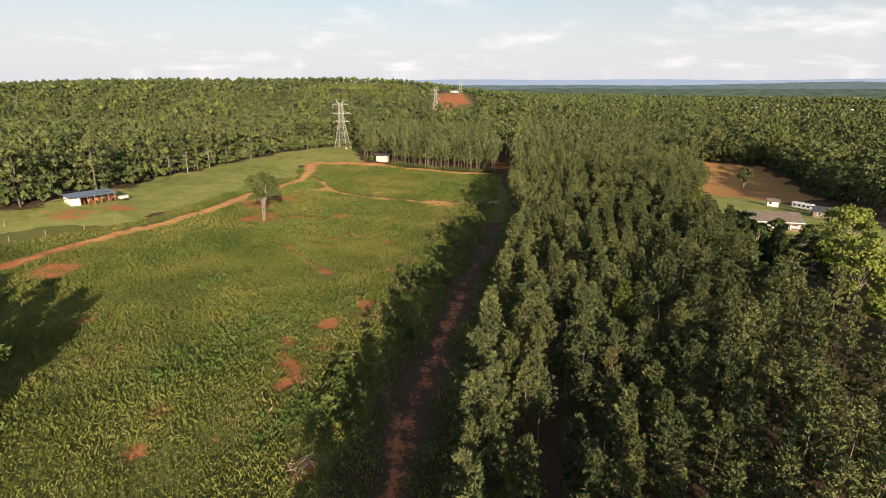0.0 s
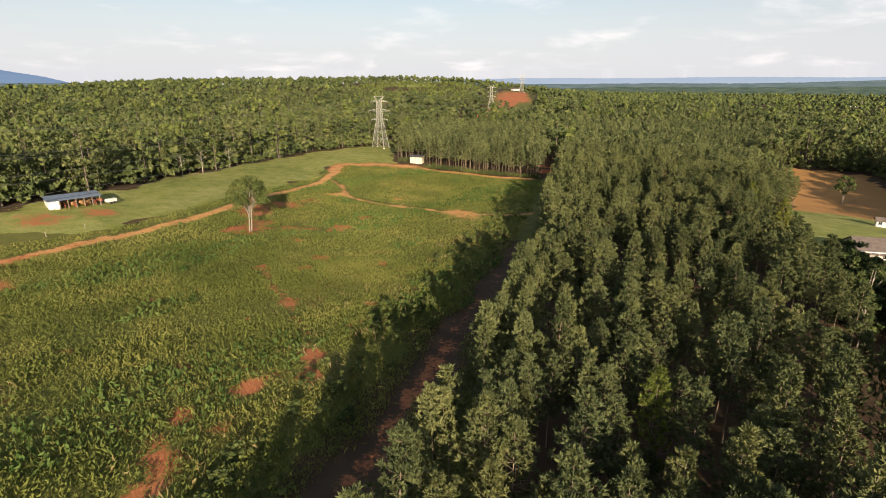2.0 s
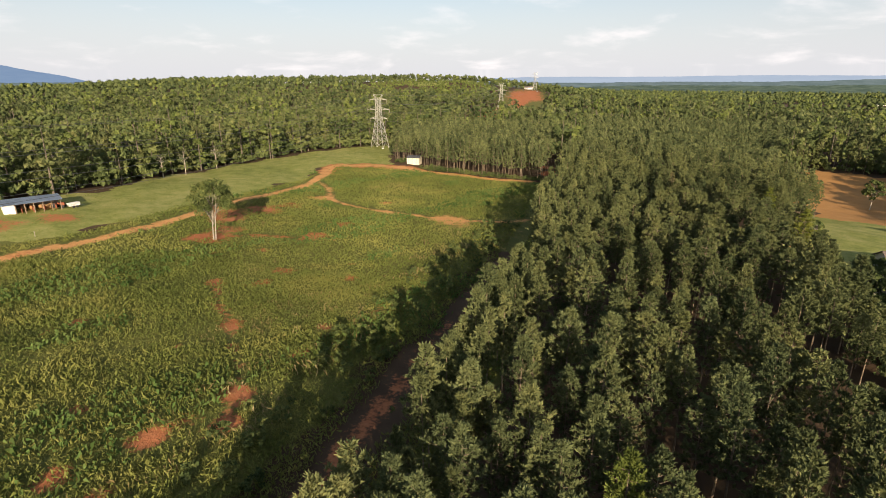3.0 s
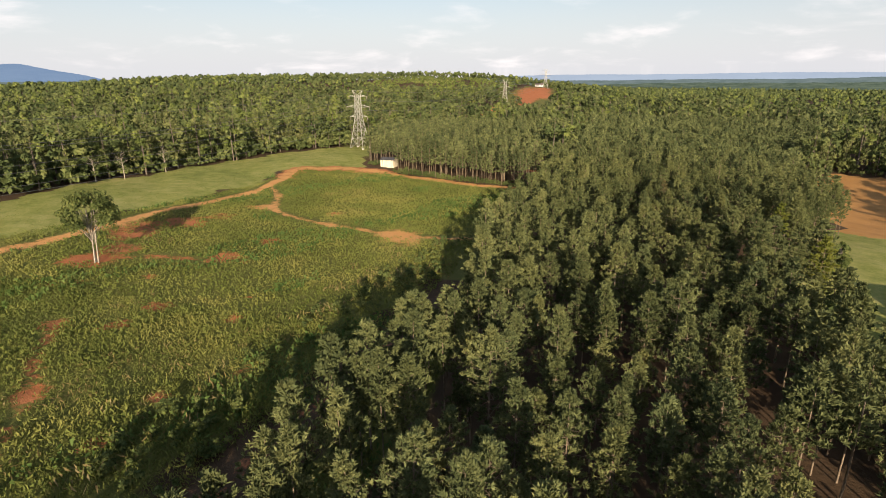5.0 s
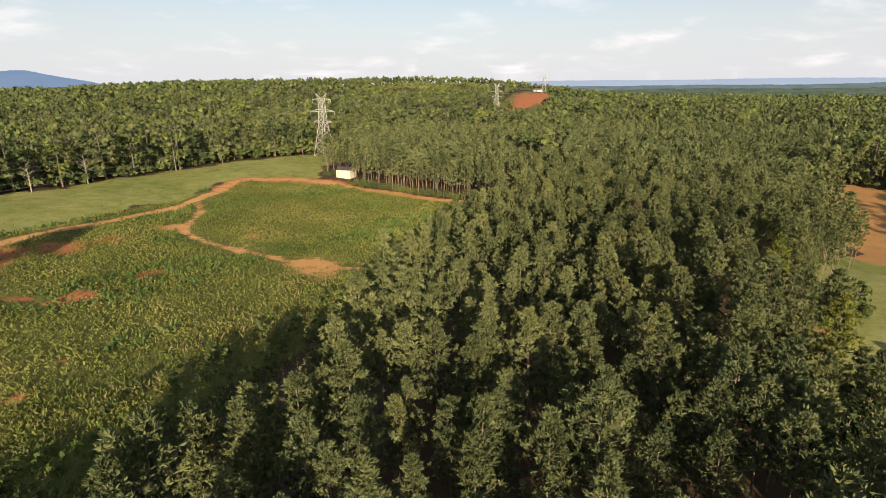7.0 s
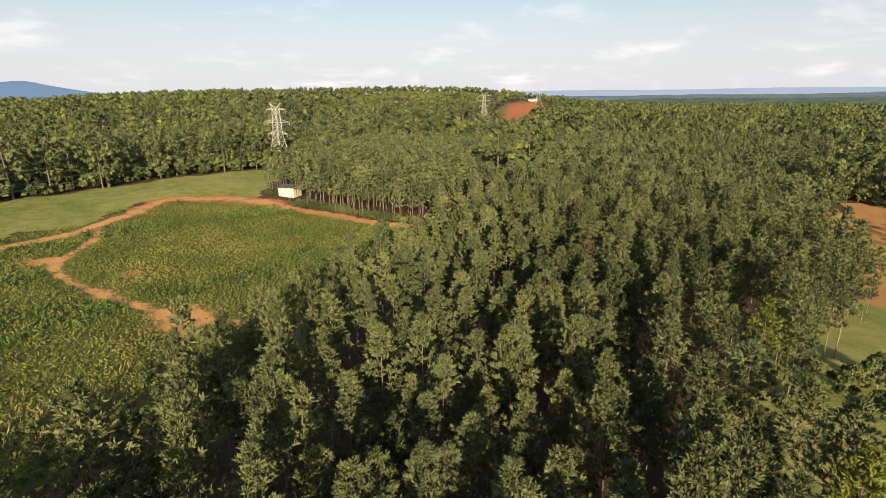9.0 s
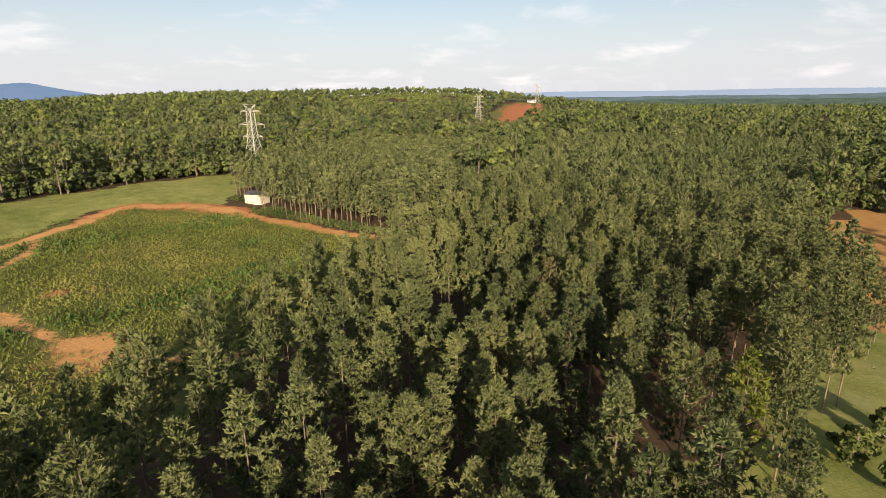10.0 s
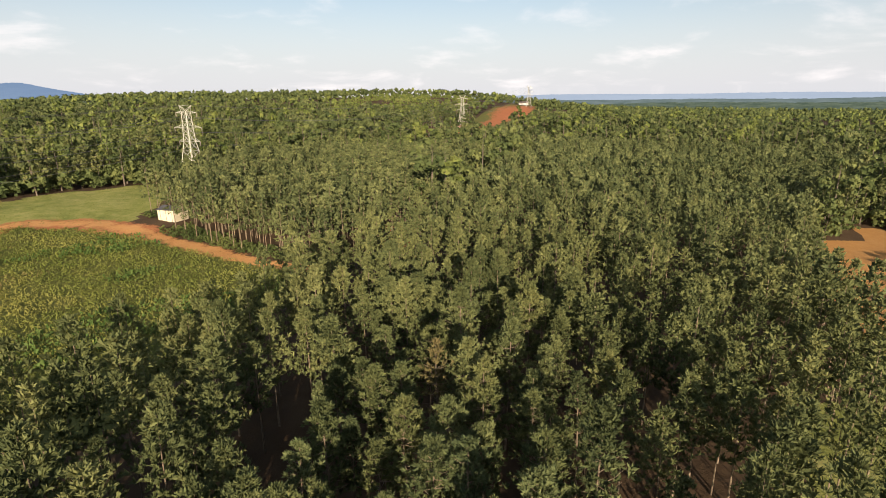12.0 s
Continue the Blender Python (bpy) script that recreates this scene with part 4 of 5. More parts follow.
def scatter(poly, step, clear=1.0):
    x, y = grid_points(poly, step, step * 0.48, 10)
    ok = (seg_dist(x, y, ROAD) > 2.6 * clear) & (seg_dist(x, y, LOOP) > 1.9 * clear) & (seg_dist(x, y, TRAIL) > np.where(y < 150, 2.9 + 0.35 * jitter(x, y), 2.2) * clear) & (seg_dist(x, y, LONE_TRACK) > 1.5 * clear) & (seg_dist(x, y, RILL) > 0.8)
    for bx, by, r, s in BARE:
        ok &= (np.hypot(x - bx, y - by) + 0.6 * jitter(x * 2, y * 2) * 0.4 > r * (0.25 + s * 0.75)) | (rng.random(len(x)) < 0.30)
    return x[ok], y[ok]


weeds_t = [weed_template(500 + i, 11, 0.80, 0.20) for i in range(6)]
weeds_small = [weed_template(520 + i, 8, 0.75, 0.28) for i in range(6)]
NEAR_FIELD = [(-110, 40), (-110, 125), (-60, 150), (-10, 150), (24, 150), (14, 90), (6, 40)]
FAR_FIELD = [(-110, 125), (-92, 152), (-79, 222), (-72, 250), (-70, 285), (-46, 292), (16, 275), (29, 264), (27, 200), (23, 150), (-10, 150), (-60, 150)]
fx, fy = scatter(NEAR_FIELD, 0.74)
tall = 0.92 + 0.22 * np.sin(fx / 2.3 + 1.4 * np.sin(fy / 3.9)) * np.sin(fy / 2.7 + fx / 9.0) + 0.14 * np.sin(fx / 7.9 - fy / 5.2)
joined("weeds", weeds_t, fx, fy, tall * rng.uniform(0.55, 1.35, len(fx)), rng, [M_weed_near], "rank green weeds over the open field", "weeds", 0.0)
gx, gy = scatter(FAR_FIELD, 1.05)
joined("weeds", weeds_small, gx, gy, rng.uniform(0.6, 1.3, len(gx)), rng, [M_weed], "rank green weeds over the open field", "weeds", 0.0)
# lush low shrubs in drifts
lx, ly = scatter(FIELD, 2.2)
drift = np.sin(lx / 11 + 1.0) * np.sin(ly / 17) + 0.6 * np.sin(lx / 5.3 - ly / 7.7)
k = (drift > 0.5) & (lx > -95) & (ly > 45)
joined("lush_weeds", [weed_template(540 + i, 12, 1.15, 0.45, 0.8) for i in range(4)], lx[k], ly[k], rng.uniform(0.7, 1.3, k.sum()), rng, [M_weed_lush], "lush dark green weeds in drifts over the field", "weeds", 0.0)
k = (drift < -0.95) & (lx > -95) & (ly > 45)
joined("dry_stalks", [weed_template(550 + i, 8, 1.0, 0.16, 0.7) for i in range(4)], lx[k], ly[k], rng.uniform(0.7, 1.3, k.sum()), rng, [M_weed_dry], "dry brown stalks among the weeds", "weeds", 0.0)
tx_, ty_ = scatter([(-24, 52), (-9, 100), (0, 140), (10, 190), (18, 200), (14, 205), (-2, 196), (-10, 160), (-18, 118), (-30, 62)], 2.4)
k = rng.random(len(tx_)) < 0.34
joined("dry_stalks", [weed_template(555 + i, 12, 1.2, 0.22, 0.9) for i in range(4)], tx_[k], ty_[k], rng.uniform(0.6, 1.4, k.sum()), rng, [M_weed_dry], "rusty dry stalks at the field's shaded margin", "weeds", 0.0)
# bushes on the field's shaded side, along the trail
TRAIL_SIDE = [(-15, 50), (-7, 80), (0, 110), (8, 145), (16, 185), (20, 202), (12, 206), (2, 185), (-6, 145), (-11, 110), (-20, 70)]
bx_, by_ = scatter(TRAIL_SIDE, 2.6, 1.05)
bush_t = [pack(broadleaf(560 + i, height=2.0, radius=1.3, clumps=8, leaves=24, size=0.32, crown=0.0, limbs=False)[1]) for i in range(4)]
k = rng.random(len(bx_)) < 0.55
joined("brush", [(v, t, m * 0) for v, t, m in bush_t], bx_[k], by_[k], rng.uniform(0.4, 1.25, k.sum()), rng, [M_leaf], "dark leafy brush along the clay trail", "brush", 0.0)
# tall grass and saplings at the foot of the stand
ex, ey = grid_points([(-46, 309), (-27, 292), (0, 281), (18, 276), (28, 277), (29, 283), (18, 285), (0, 291), (-26, 303), (-42, 317)], 1.3, 0.6)
k = (seg_dist(ex, ey, ROAD) > 2.6) & (np.hypot((ex + 34) / 7.5, (ey - 304) / 8) > 1)
joined("edge_growth", [(v, t, m * 0) for v, t, m in bush_t], ex[k], ey[k], rng.uniform(0.4, 1.0, k.sum()), rng, [M_leaf], "tall weeds at the foot of the pines", "weeds", 0.0)
# clumps of short grass on the mown meadow
mx, my = grid_points(MEADOW, 2.4, 1.1)
k = rng.random(len(mx)) < 0.9
joined("meadow_grass", [weed_template(570 + i, 5, 0.35, 0.35, 0.7) for i in range(3)], mx[k], my[k], rng.uniform(0.5, 1.2, k.sum()), rng, [M_weed], "short grass tussocks on the mown meadow", "grass", 0.0)


# ---- power line ----
def tower_thing():
    top = root("transmission_tower", pose(0, 0, 0), "pale galvanised steel lattice transmission tower with three crossarms", "pylon", "transmission towers")
    H, B, WAIST, TOPW = 32.0, 4.2, 1.55, 1.15
    zw = 17.4

    def half(z):
        return B + (WAIST - B) * z / zw if z < zw else WAIST + (TOPW - WAIST) * (z - zw) / (29.5 - zw)
    corners = ((1, 1), (-1, 1), (-1, -1), (1, -1))
    levels = [0, 5.5, 10.0, 13.8, 17.4, 20.4, 22.8, 25.4, 29.0]
    for cx, cy in corners:
        bm = bmesh.new()
        for a, b in ((0, zw), (zw, 29.2)):
            beam(bm, (cx * half(a), cy * half(a), a), (cx * half(b), cy * half(b), b), 0.24)
        part("leg", bm, M_steel, top)
    for lo, hi in zip(levels[:-1], levels[1:]):
        bm = bmesh.new()
        a, b = half(lo), half(hi)
        for (ax, ay), (bx, by) in zip(corners, corners[1:] + corners[:1]):
            beam(bm, (ax * a, ay * a, lo), (bx * b, by * b, hi), 0.13)
            beam(bm, (bx * a, by * a, lo), (ax * b, ay * b, hi), 0.13)
            beam(bm, (ax * b, ay * b, hi), (bx * b, by * b, hi), 0.13)
        part("brace", bm, M_steel, top)
    for z, arm in ((17.4, 5.6), (22.8, 7.4), (28.6, 5.6)):
        for s in (-1, 1):
            bm = bmesh.new()
            w = half(z)
            tip = (s * arm, 0, z + 0.25)
            for cy in (-1, 1):
                beam(bm, (s * w, cy * w, z), tip, 0.17)
                beam(bm, (s * w, cy * half(z + 1.3), z + 1.4 if z < 28 else z + 0.9), tip, 0.12)
            mid_x = s * (w + arm) / 2
            beam(bm, (mid_x, -w * 0.5, z + 0.1), (mid_x, w * 0.5, z + 0.1), 0.15)
            beam(bm, (mid_x, 0, z + 0.1), (mid_x, 0, z + 0.8), 0.15)
            arm_ob = part("crossarm", bm, M_steel, top)
            bm = bmesh.new()
            for i in range(7):
                bmesh.ops.create_cone(bm, cap_ends=True, segments=8, radius1=0.17, radius2=0.10, depth=0.16, matrix=Matrix.Translation((s * arm, 0, z + 0.05 - 0.2 * i)))
            beam(bm, (s * arm, 0, z + 0.2), (s * arm, 0, z - 1.6), 0.06)
            part("insulator", bm, M_glass_ins, arm_ob, "brown porcelain insulator string")
    for s in (-1, 1):
        bm = bmesh.new()
        for cy in (-1, 1):
            beam(bm, (s * TOPW, cy * TOPW, 29.2), (s * 3.4, 0, 31.8), 0.15)
            beam(bm, (-s * TOPW * 0.2, cy * TOPW, 29.2), (s * 3.4, 0, 31.8), 0.11)
        beam(bm, (0, 0, 31.6), (s * 3.4, 0, 31.8), 0.13)
        part("peak", bm, M_steel, top)
    for cx, cy in corners:
        bm = bmesh.new()
        box(bm, cx * B - 0.45, cx * B + 0.45, cy * B - 0.45, cy * B + 0.45, -0.8, 0.25, 0.05)
        part("footing", bm, M_white, top, "concrete footing")
    return top


TOWERS = [(-69, 364, -11, 1.0), (-9, 667, -9, 0.9), (33, 1033, -7, 1.0)]
t0 = tower_thing()
tower_poses = [pose(tx, ty, float(land(tx, ty)) + 0.1, 0, 0, tr) @ Matrix.Diagonal((s, s, s, 1)) for tx, ty, tr, s in TOWERS]
t0.matrix_world = tower_poses[0]
for m in tower_poses[1:]:
    ob = copy_thing(t0, pose(0, 0, 0))
    ob.matrix_world = m


def wire(a, b, sag, r):
    pts = [Vector(a).lerp(Vector(b), i / 24) - Vector((0, 0, sag * 4 * (i / 24) * (1 - i / 24))) for i in range(25)]
    v, t = tube([tuple(p) for p in pts], [r] * 25, 4)
    ob = new("power_line", mesh_from("power_line", v, t, [M_wire], smooth=True))
    return tagged(ob, "thin grey overhead power line strung between towers", "cable", "power lines")


behind = pose(-128, 57, 6, 0, 0, -11)
for a, b in zip([behind] + tower_poses, tower_poses + [None]):
    if b is None:
        continue
    for lx, lz in ((-5.6, 15.8), (5.6, 15.8), (-7.4, 21.2), (7.4, 21.2), (-5.6, 27.0), (5.6, 27.0), (-3.4, 31.8), (3.4, 31.8)):
        wire(a @ Vector((lx, 0, lz)), b @ Vector((lx, 0, lz)), 7.5 if lz < 30 else 5.5, 0.055 if lz < 30 else 0.035)


# ---- buildings ----
def ribbed(bm, x0, x1, y0, y1, z00, z01, thick=0.06, pitch=0.6):
    """A sheet roof from eave y0 (height z00) to y1 (height z01), with raised ribs along the fall."""
    n = int((x1 - x0) / pitch) * 4
    top, low = [], []
    for i in range(n + 1):
        px, up = x0 + (x1 - x0) * i / n, 0.05 * (i % 4 == 0)
        top.append([bm.verts.new((px, y0, z00 + up)), bm.verts.new((px, y1, z01 + up))])
        low.append([bm.verts.new((px, y0, z00 + up - thick)), bm.verts.new((px, y1, z01 + up - thick))])
    for i in range(n):
        bm.faces.new((top[i][0], top[i + 1][0], top[i + 1][1], top[i][1]))
        bm.faces.new((low[i][1], low[i + 1][1], low[i + 1][0], low[i][0]))
        bm.faces.new((low[i][0], low[i + 1][0], top[i + 1][0], top[i][0]))
        bm.faces.new((top[i][1], top[i + 1][1], low[i + 1][1], low[i][1]))
    bm.faces.new((top[0][0], top[0][1], low[0][1], low[0][0]))
    bm.faces.new((low[n][0], low[n][1], top[n][1], top[n][0]))
    return bm


def barn():
    bx, by = -115.2, 167.6
    top = root("barn", pose(bx, by, float(land(bx, by)) - 0.1, 0, 0, 52), "open-sided barn with blue-grey tin roof and white end", "barn")
    L, W, HF, HB = 13.0, 6.0, 2.9, 3.5
    bm = bmesh.new()
    box(bm, -L / 2, -L / 2 + 2.6, -W / 2, W / 2, 0, 2.7, 0.03)
    part("end_wall", bm, M_white, top, "white-painted closed end bay")
    bm = bmesh.new()
    box(bm, -L / 2 + 2.7, L / 2, W / 2 - 0.15, W / 2, 0, 3.1)
    part("back_wall", bm, M_board, top)
    for i in range(6):
        bm = bmesh.new()
        px = -L / 2 + 2.75 + (L - 2.9) * i / 5
        box(bm, px - 0.1, px + 0.1, -W / 2, -W / 2 + 0.2, -0.2, 2.76)
        part("post", bm, M_board, top)
    bm = bmesh.new()
    box(bm, -L / 2, L / 2, -W / 2 - 0.02, -W / 2 + 0.18, 2.70, 2.86)
    part("fascia", bm, M_board, top)
    bm = bmesh.new()
    ribbed(bm, -L / 2 - 0.4, L / 2 + 0.4, -W / 2 - 0.7, W / 2 + 0.4, HF, HB)
    part("roof", bm, M_tin, top, "blue-grey corrugated tin roof")
    for i in range(4):
        bm = bmesh.new()
        px = -L / 2 + 4 + 2.6 * i
        box(bm, px - 0.06, px + 0.06, -W / 2 + 0.5, W / 2 - 0.6, 0.1, 1.3)
        part("stall_rail", bm, M_rust, top)
    return top


barn()


def at_barn(dx, dy, turn=52):
    m = pose(-115.2, 167.6, 0, 0, 0, 52) @ Vector((dx, dy, 0))
    return pose(m.x, m.y, float(land(m.x, m.y)), 0, 0, turn)


def hay_bale(m):
    top = root("hay_bale", m, "rusty brown round hay bale under the barn roof", "hay bale", "hay bales in the barn")
    bm = bmesh.new()
    bmesh.ops.create_cone(bm, cap_ends=True, segments=18, radius1=0.72, radius2=0.72, depth=1.3, matrix=pose(0, 0, 0.7, 0, 90, 0))
    bmesh.ops.bevel(bm, geom=[e for e in bm.edges if e.calc_length() < 0.4], offset=0.06, segments=1, affect="EDGES")
    part("bale", bm, M_hay, top)
    return top


b0 = hay_bale(at_barn(-1.8, 1.2))
for dx, dy in ((0.2, 1.4), (2.4, 1.0), (4.6, 1.5), (3.4, -0.4)):
    copy_thing(b0, at_barn(dx, dy, 52 + 8 * dx))


def tractor(m):
    top = root("tractor", m, "small red tractor parked under the barn roof", "tractor")
    bm = bmesh.new()
    box(bm, -0.2, 1.6, -0.4, 0.4, 0.7, 1.5, 0.08)
    part("bonnet", bm, M_rust, top)
    bm = bmesh.new()
    box(bm, -1.2, -0.2, -0.5, 0.5, 0.6, 1.1, 0.05)
    box(bm, -1.1, -0.6, -0.35, 0.35, 1.1, 1.7, 0.05)
    part("seat", bm, M_rubber, top)
    for wx, wy, r, w in ((-0.8, 0.75, 0.75, 0.4), (-0.8, -0.75, 0.75, 0.4), (1.2, 0.6, 0.42, 0.25), (1.2, -0.6, 0.42, 0.25)):
        bm = bmesh.new()
        bmesh.ops.create_cone(bm, cap_ends=True, segments=20, radius1=r, radius2=r, depth=w, matrix=pose(wx, wy, r, 90))
        part("wheel", bm, M_rubber, top)
    return top


tractor(at_barn(6.2, 0.4, 20))


def trailer(m):
    top = root("farm_trailer", m, "small white trailer parked beside the barn", "trailer")
    bm = bmesh.new()
    box(bm, -1.5, 1.5, -0.8, 0.8, 0.55, 1.5, 0.12)
    part("body", bm, M_white, top)
    for wx in (-0.5, 0.5):
        for wy in (-0.85, 0.85):
            bm = bmesh.new()
            bmesh.ops.create_cone(bm, cap_ends=True, segments=16, radius1=0.33, radius2=0.33, depth=0.2, matrix=pose(wx, wy, 0.33, 90))
            part("wheel", bm, M_rubber, top)
    bm = bmesh.new()
    beam(bm, (1.5, 0, 0.6), (2.6, 0, 0.45), 0.1)
    part("drawbar", bm, M_steel, top)
    return top


trailer(at_barn(9.6, -0.5, 70))


def fence_post(px, py):
    bm = bmesh.new()
    bmesh.ops.create_cone(bm, cap_ends=True, segments=8, radius1=0.09, radius2=0.075, depth=1.5, matrix=Matrix.Translation((0, 0, 0.6)))
    bmesh.ops.create_cone(bm, cap_ends=True, segments=8, radius1=0.09, radius2=0.03, depth=0.08, matrix=Matrix.Translation((0, 0, 1.39)))
    me = bpy.data.meshes.new("fence_post")
    bm.to_mesh(me)
    bm.free()
    me.materials.append(M_bark_pale)
    ob = new("fence_post", me)
    ob.location = (px, py, float(land(px, py)))
    return tagged(ob, "weathered pale wooden fence post in the grass", "fence post", "pasture fence")


f0 = fence_post(-111, 128)
for px, py in ((-119, 137), (-106, 134), (-101, 142), (-97, 150)):
    ob = f0.copy()
    scene.collection.objects.link(ob)
    ob.location = (px, py, float(land(px, py)))


def storage_shed(m):
    """A gabled steel shed along x, of upright ribbed sheets with a dark low roof."""
    top = root("storage_shed", m, "cream steel shed with a low dark roof under the pines", "shed")
    L, W, H, rise = 6.4, 5.2, 3.5, 0.9
    bm = bmesh.new()
    quads(bm, [(-L / 2, -W / 2, 0), (L / 2, -W / 2, 0), (L / 2, W / 2, 0), (-L / 2, W / 2, 0), (-L / 2, -W / 2, H), (L / 2, -W / 2, H), (L / 2, W / 2, H), (-L / 2, W / 2, H), (-L / 2, 0, H + rise), (L / 2, 0, H + rise)],
          [(0, 1, 5, 4), (2, 3, 7, 6), (1, 2, 6, 9, 5), (3, 0, 4, 8, 7), (4, 5, 9, 8), (6, 7, 8, 9), (3, 2, 1, 0)])
    part("wall", bm, M_cream, top)
    for s in (-1, 1):
        for i in range(13):
            px = -L / 2 + 0.2 + (L - 0.4) * i / 12
            bm = bmesh.new()
            box(bm, px - 0.05, px + 0.05, s * (W / 2 + 0.025) - 0.03, s * (W / 2 + 0.025) + 0.03, 0.05, H - 0.05)
            part("rib", bm, M_cream, top)
    for i in range(3):
        bm = bmesh.new()
        px = -L / 2 + L * (i + 0.5) / 3
        box(bm, px - 0.06, px + 0.06, -W / 2 - 0.10, -W / 2 - 0.056, 0.0, H)
        part("seam", bm, M_board, top)
    for s in (-1, 1):
        bm = bmesh.new()
        y1 = s * (W / 2 + 0.25)
        z0 = H + rise + 0.1 - (rise / (W / 2)) * (W / 2 + 0.25)
        quads(bm, [(-L / 2 - 0.25, y1, z0), (L / 2 + 0.25, y1, z0), (L / 2 + 0.25, 0, H + rise + 0.1), (-L / 2 - 0.25, 0, H + rise + 0.1), (-L / 2 - 0.25, y1, z0 - 0.08), (L / 2 + 0.25, y1, z0 - 0.08), (L / 2 + 0.25, 0, H + rise + 0.02), (-L / 2 - 0.25, 0, H + rise + 0.02)],
              [(0, 1, 2, 3), (7, 6, 5, 4), (0, 4, 5, 1), (1, 5, 6, 2), (2, 6, 7, 3), (3, 7, 4, 0)])
        bmesh.ops.recalc_face_normals(bm, faces=bm.faces)
        part("roof", bm, M_dark_roof, top, "dark sheet roof")
    for i in range(2):
        bm = bmesh.new()
        box(bm, L / 2 + 0.004, L / 2 + 0.06, -1.25 + 1.26 * i, -0.02 + 1.26 * i, 0.1, 2.5, 0.01)
        part("door", bm, M_cream, top)
    return top


storage_shed(pose(-35.4, 308.0, float(land(-35.4, 308)), 0, 0, -6))


def gable_house(name, m, L, W, H, rise, wall, roof, label, category, porch=False, over=0.5):
    """A gabled house along x with windows, a door and perhaps a porch on its -y side."""
    top = root(name, m, label, category)
    bm = bmesh.new()
    box(bm, -L / 2, L / 2, -W / 2, W / 2, -0.6, H)
    quads(bm, [(-L / 2, -W / 2, H), (-L / 2, W / 2, H), (-L / 2, 0, H + rise), (L / 2, -W / 2, H), (L / 2, W / 2, H), (L / 2, 0, H + rise)], [(0, 2, 1), (3, 4, 5)])
    part("wall", bm, wall, top)
    slope = rise / (W / 2)
    for s in (-1, 1):
        bm = bmesh.new()
        e = W / 2 + over + (1.9 if porch and s < 0 else 0)
        z1 = H + rise + 0.12
        z0 = z1 - slope * e * (0.9 if porch and s < 0 else 1.0)
        x0, x1 = -L / 2 - over, L / 2 + over
        quads(bm, [(x0, s * e, z0), (x1, s * e, z0), (x1, 0, z1), (x0, 0, z1), (x0, s * e, z0 - 0.15), (x1, s * e, z0 - 0.15), (x1, 0, z1 - 0.15), (x0, 0, z1 - 0.15)],
              [(0, 1, 2, 3), (7, 6, 5, 4), (0, 4, 5, 1), (1, 5, 6, 2), (2, 6, 7, 3), (3, 7, 4, 0)])
        bmesh.ops.recalc_face_normals(bm, faces=bm.faces)
        part("roof", bm, roof, top)
    n = max(2, int(L / 3))
    for s in (-1, 1):
        for i in range(n):
            px = -L / 2 + L * (i + 0.5) / n
            if s < 0 and i == n // 2:
                bm = bmesh.new()
                box(bm, px - 0.48, px + 0.48, -W / 2 - 0.06, -W / 2 + 0.02, 0.1, 2.15, 0.01)
                part("door", bm, M_white, top)
                continue
            bm = bmesh.new()
            y0 = s * (W / 2 + 0.03)
            for a in ((-0.6, -0.5, 0.9, 2.1), (0.5, 0.6, 0.9, 2.1), (-0.6, 0.6, 2.0, 2.1), (-0.65, 0.65, 0.82, 0.92), (-0.02, 0.02, 0.9, 2.1)):
                box(bm, px + a[0], px + a[1], y0 - 0.05, y0 + 0.05, a[2], a[3])
            wnd = part("window", bm, M_white, top)
            bm = bmesh.new()
            box(bm, px - 0.5, px + 0.5, y0 - 0.02, y0 + 0.02, 0.92, 2.0)
            part("pane", bm, M_glass, wnd)
    if porch:
        bm = bmesh.new()
        box(bm, -L / 2, L / 2, -W / 2 - 2.2, -W / 2 - 0.02, -0.3, 0.08)
        part("porch_floor", bm, M_board, top)
        for i in range(5):
            bm = bmesh.new()
            px = -L / 2 + 0.15 + (L - 0.3) * i / 4
            box(bm, px - 0.09, px + 0.09, -W / 2 - 2.15, -W / 2 - 1.97, 0.0, 2.35)
            part("porch_post", bm, M_white, top)
        bm = bmesh.new()
        box(bm, -L / 2 - 0.1, L / 2 + 0.1, -W / 2 - 2.2, -W / 2 - 2.0, 2.3, 2.55)
        part("beam", bm, M_white, top)
        for i in range(4):
            if i == 2:
                continue
            bm = bmesh.new()
            a, b = -L / 2 + 0.3 + (L - 0.3) * i / 4, -L / 2 + (L - 0.3) * (i + 1) / 4
            box(bm, a, b, -W / 2 - 2.1, -W / 2 - 2.02, 0.85, 0.95)
            for j in range(10):
                q = a + (b - a) * (j + 0.5) / 10
                box(bm, q - 0.025, q + 0.025, -W / 2 - 2.09, -W / 2 - 2.03, 0.05, 0.85)
            part("railing", bm, M_white, top)
    return top


gable_house("house", pose(108, 167, float(land(108, 167)) + 0.35, 0, 0, -10), 15, 8, 2.7, 1.9, M_brick, M_shingle, "single-storey house with brown shingle roof and white porch", "house", porch=True)
gable_house("garden_shed", pose(141, 219, float(land(141, 219)) + 0.2, 0, 0, -25), 4.2, 3.0, 2.3, 0.8, M_white, M_shingle, "small white shed with a brown roof in the yard", "shed")
gable_house("outbuilding", pose(146, 192, float(land(146, 192)) + 0.2, 0, 0, -30), 11, 8, 2.4, 1.2, M_board, M_dark_roof, "low outbuilding with a dark sheet roof", "outbuilding")


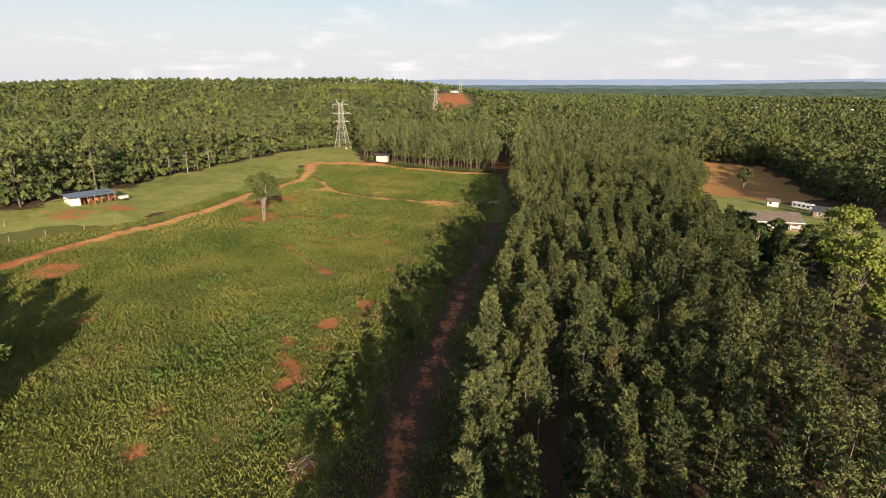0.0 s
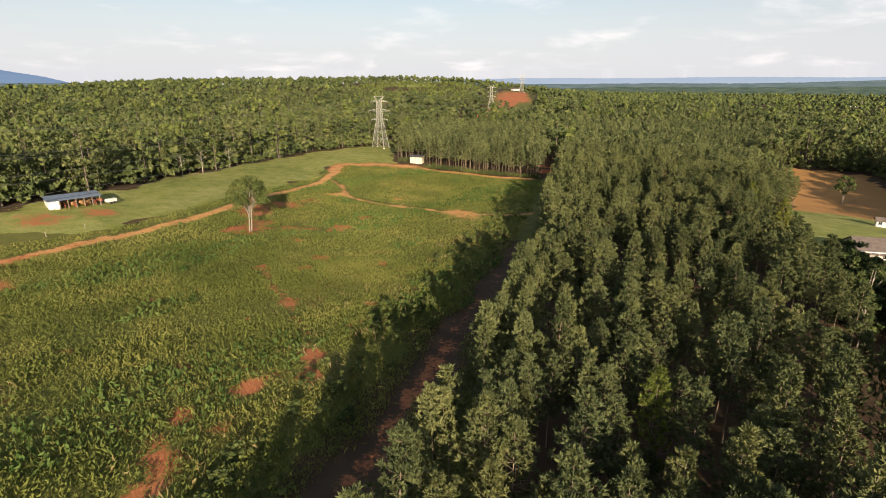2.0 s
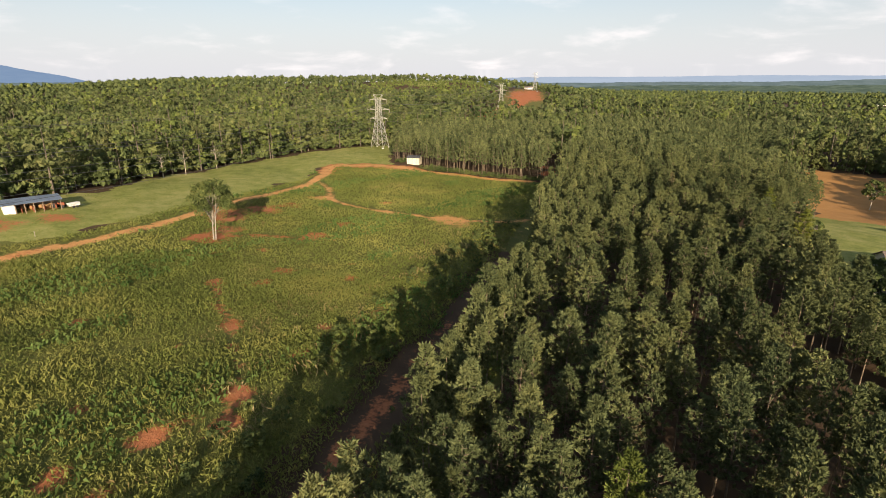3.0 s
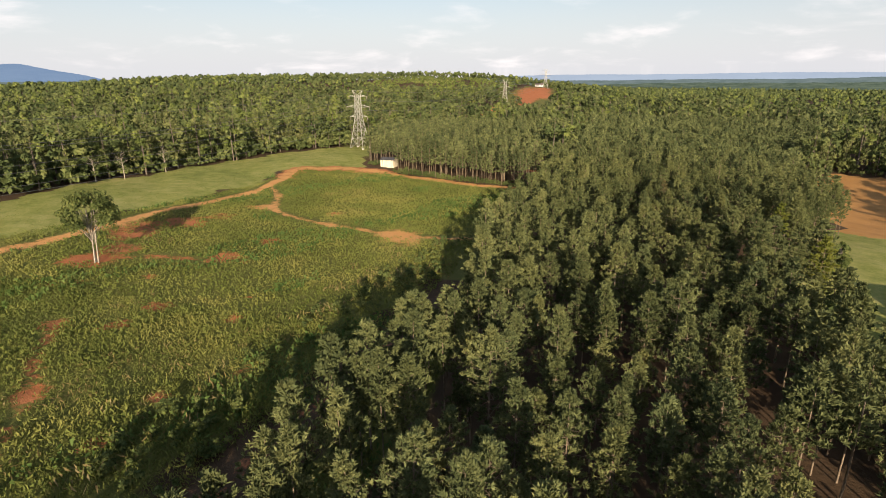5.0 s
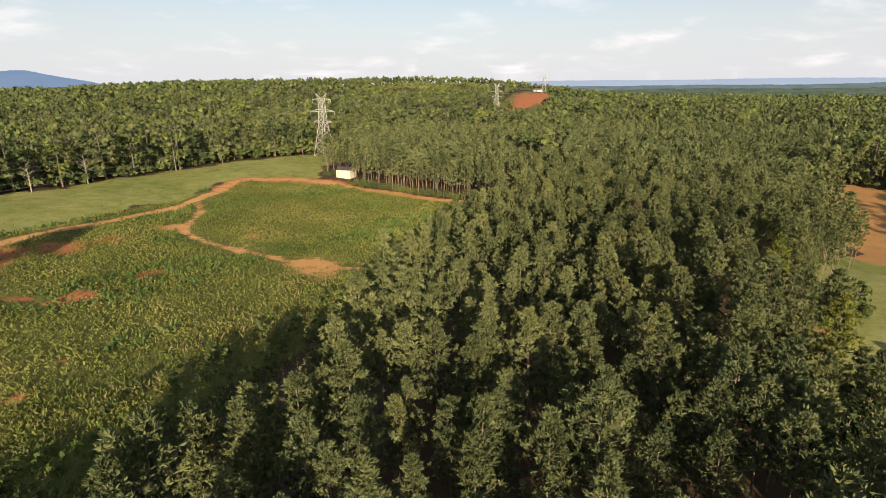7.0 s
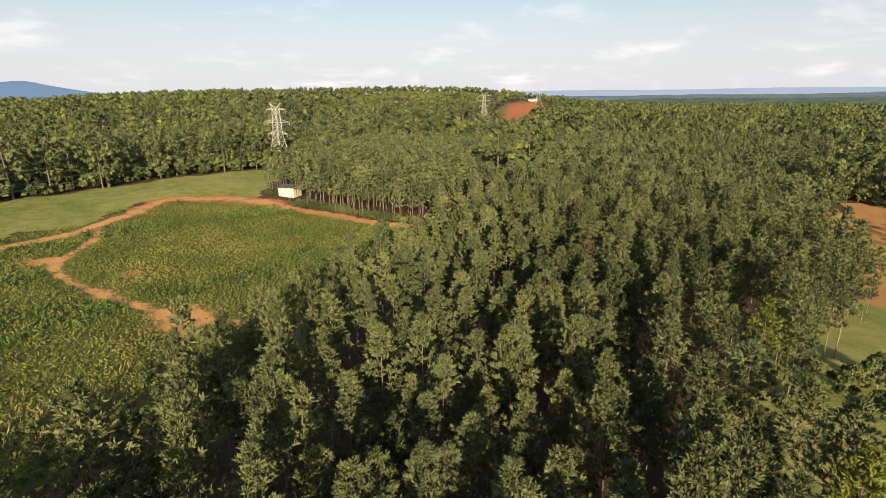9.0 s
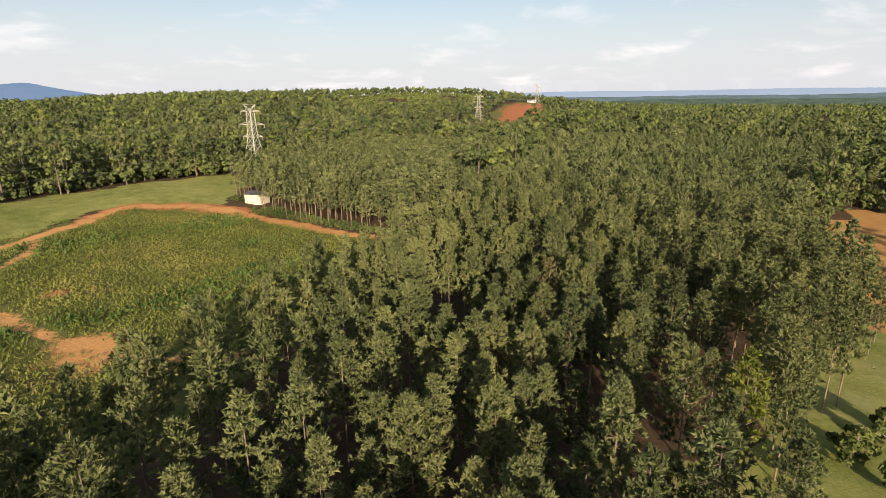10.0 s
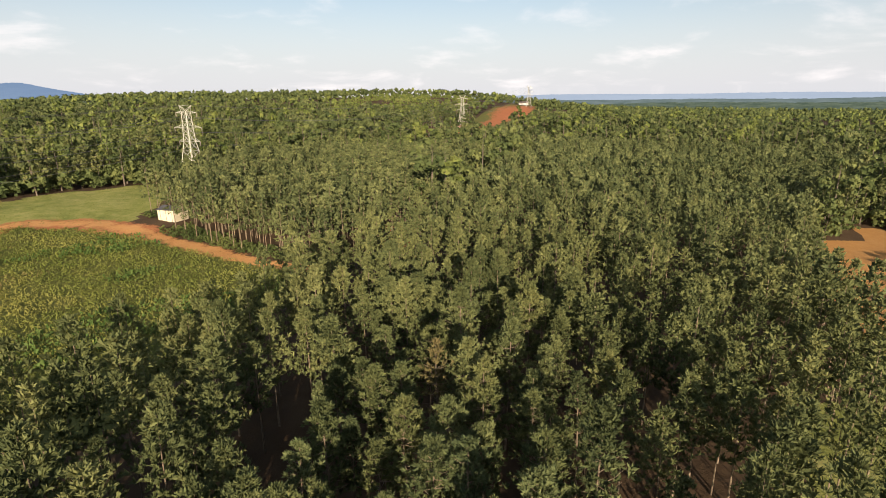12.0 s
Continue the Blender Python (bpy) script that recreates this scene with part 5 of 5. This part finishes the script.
def camper(m):
    top = root("camper", m, "long white camper trailer parked in the yard", "camper")
    bm = bmesh.new()
    box(bm, -4.0, 4.0, -1.2, 1.2, 0.6, 3.0, 0.28)
    part("body", bm, M_white, top)
    for i in range(4):
        bm = bmesh.new()
        box(bm, -3.2 + 1.8 * i, -2.2 + 1.8 * i, -1.23, -1.17, 1.6, 2.3, 0.02)
        part("window", bm, M_glass, top)
    bm = bmesh.new()
    box(bm, -0.4, 0.4, -0.35, 0.35, 3.0, 3.25, 0.05)
    part("roof_vent", bm, M_white, top)
    for wx in (-0.5, 0.5):
        for wy in (-1.1, 1.1):
            bm = bmesh.new()
            bmesh.ops.create_cone(bm, cap_ends=True, segments=16, radius1=0.36, radius2=0.36, depth=0.24, matrix=pose(wx, wy, 0.36, 90))
            part("wheel", bm, M_rubber, top)
    return top


camper(pose(150, 213, float(land(150, 213)), 0, 0, -62))


def brush_pile(px, py):
    """A heap of cut branches."""
    top = root("brush_pile", pose(px, py, float(land(px, py)), 0, 0, 20), "heap of cut pale branches on bare red clay", "brush pile")
    r = np.random.default_rng(901)
    for i in range(26):
        a, L, z = r.uniform(0, 3.14), r.uniform(0.9, 2.4), r.uniform(0.05, 0.6)
        c = r.normal(0, 0.7, 2)
        bm = bmesh.new()
        d = (math.cos(a) * L / 2, math.sin(a) * L / 2, r.uniform(-0.2, 0.25))
        beam(bm, (c[0] - d[0], c[1] - d[1], max(0.03, z - d[2])), (c[0] + d[0], c[1] + d[1], max(0.03, z + d[2])), float(r.uniform(0.04, 0.11)), 5)
        part("branch", bm, M_bark_pale if i % 3 else M_hay, top)
    return top


brush_pile(-17.2, 51)


def white_house(px, py, turn, L, W):
    return gable_house("house", pose(px, py, float(land(px, py)) + 0.3, 0, 0, turn), L, W, 3.2, 2.2, M_white, M_shingle, "small pale house among far trees", "house")


white_house(22, 1085, -10, 14, 9)

for i, (px, py, L, W) in enumerate([(760, 1170, 40, 18), (800, 1150, 26, 14), (845, 1130, 30, 16), (700, 1210, 24, 14), (880, 1105, 34, 18)]):
    ob = white_house(px, py, -30 + 9 * i, L, W)
    ob.matrix_world = ob.matrix_world @ Matrix.Diagonal((1, 1, 1.9, 1))
    tagged(ob, "large pale building among far trees", "building")
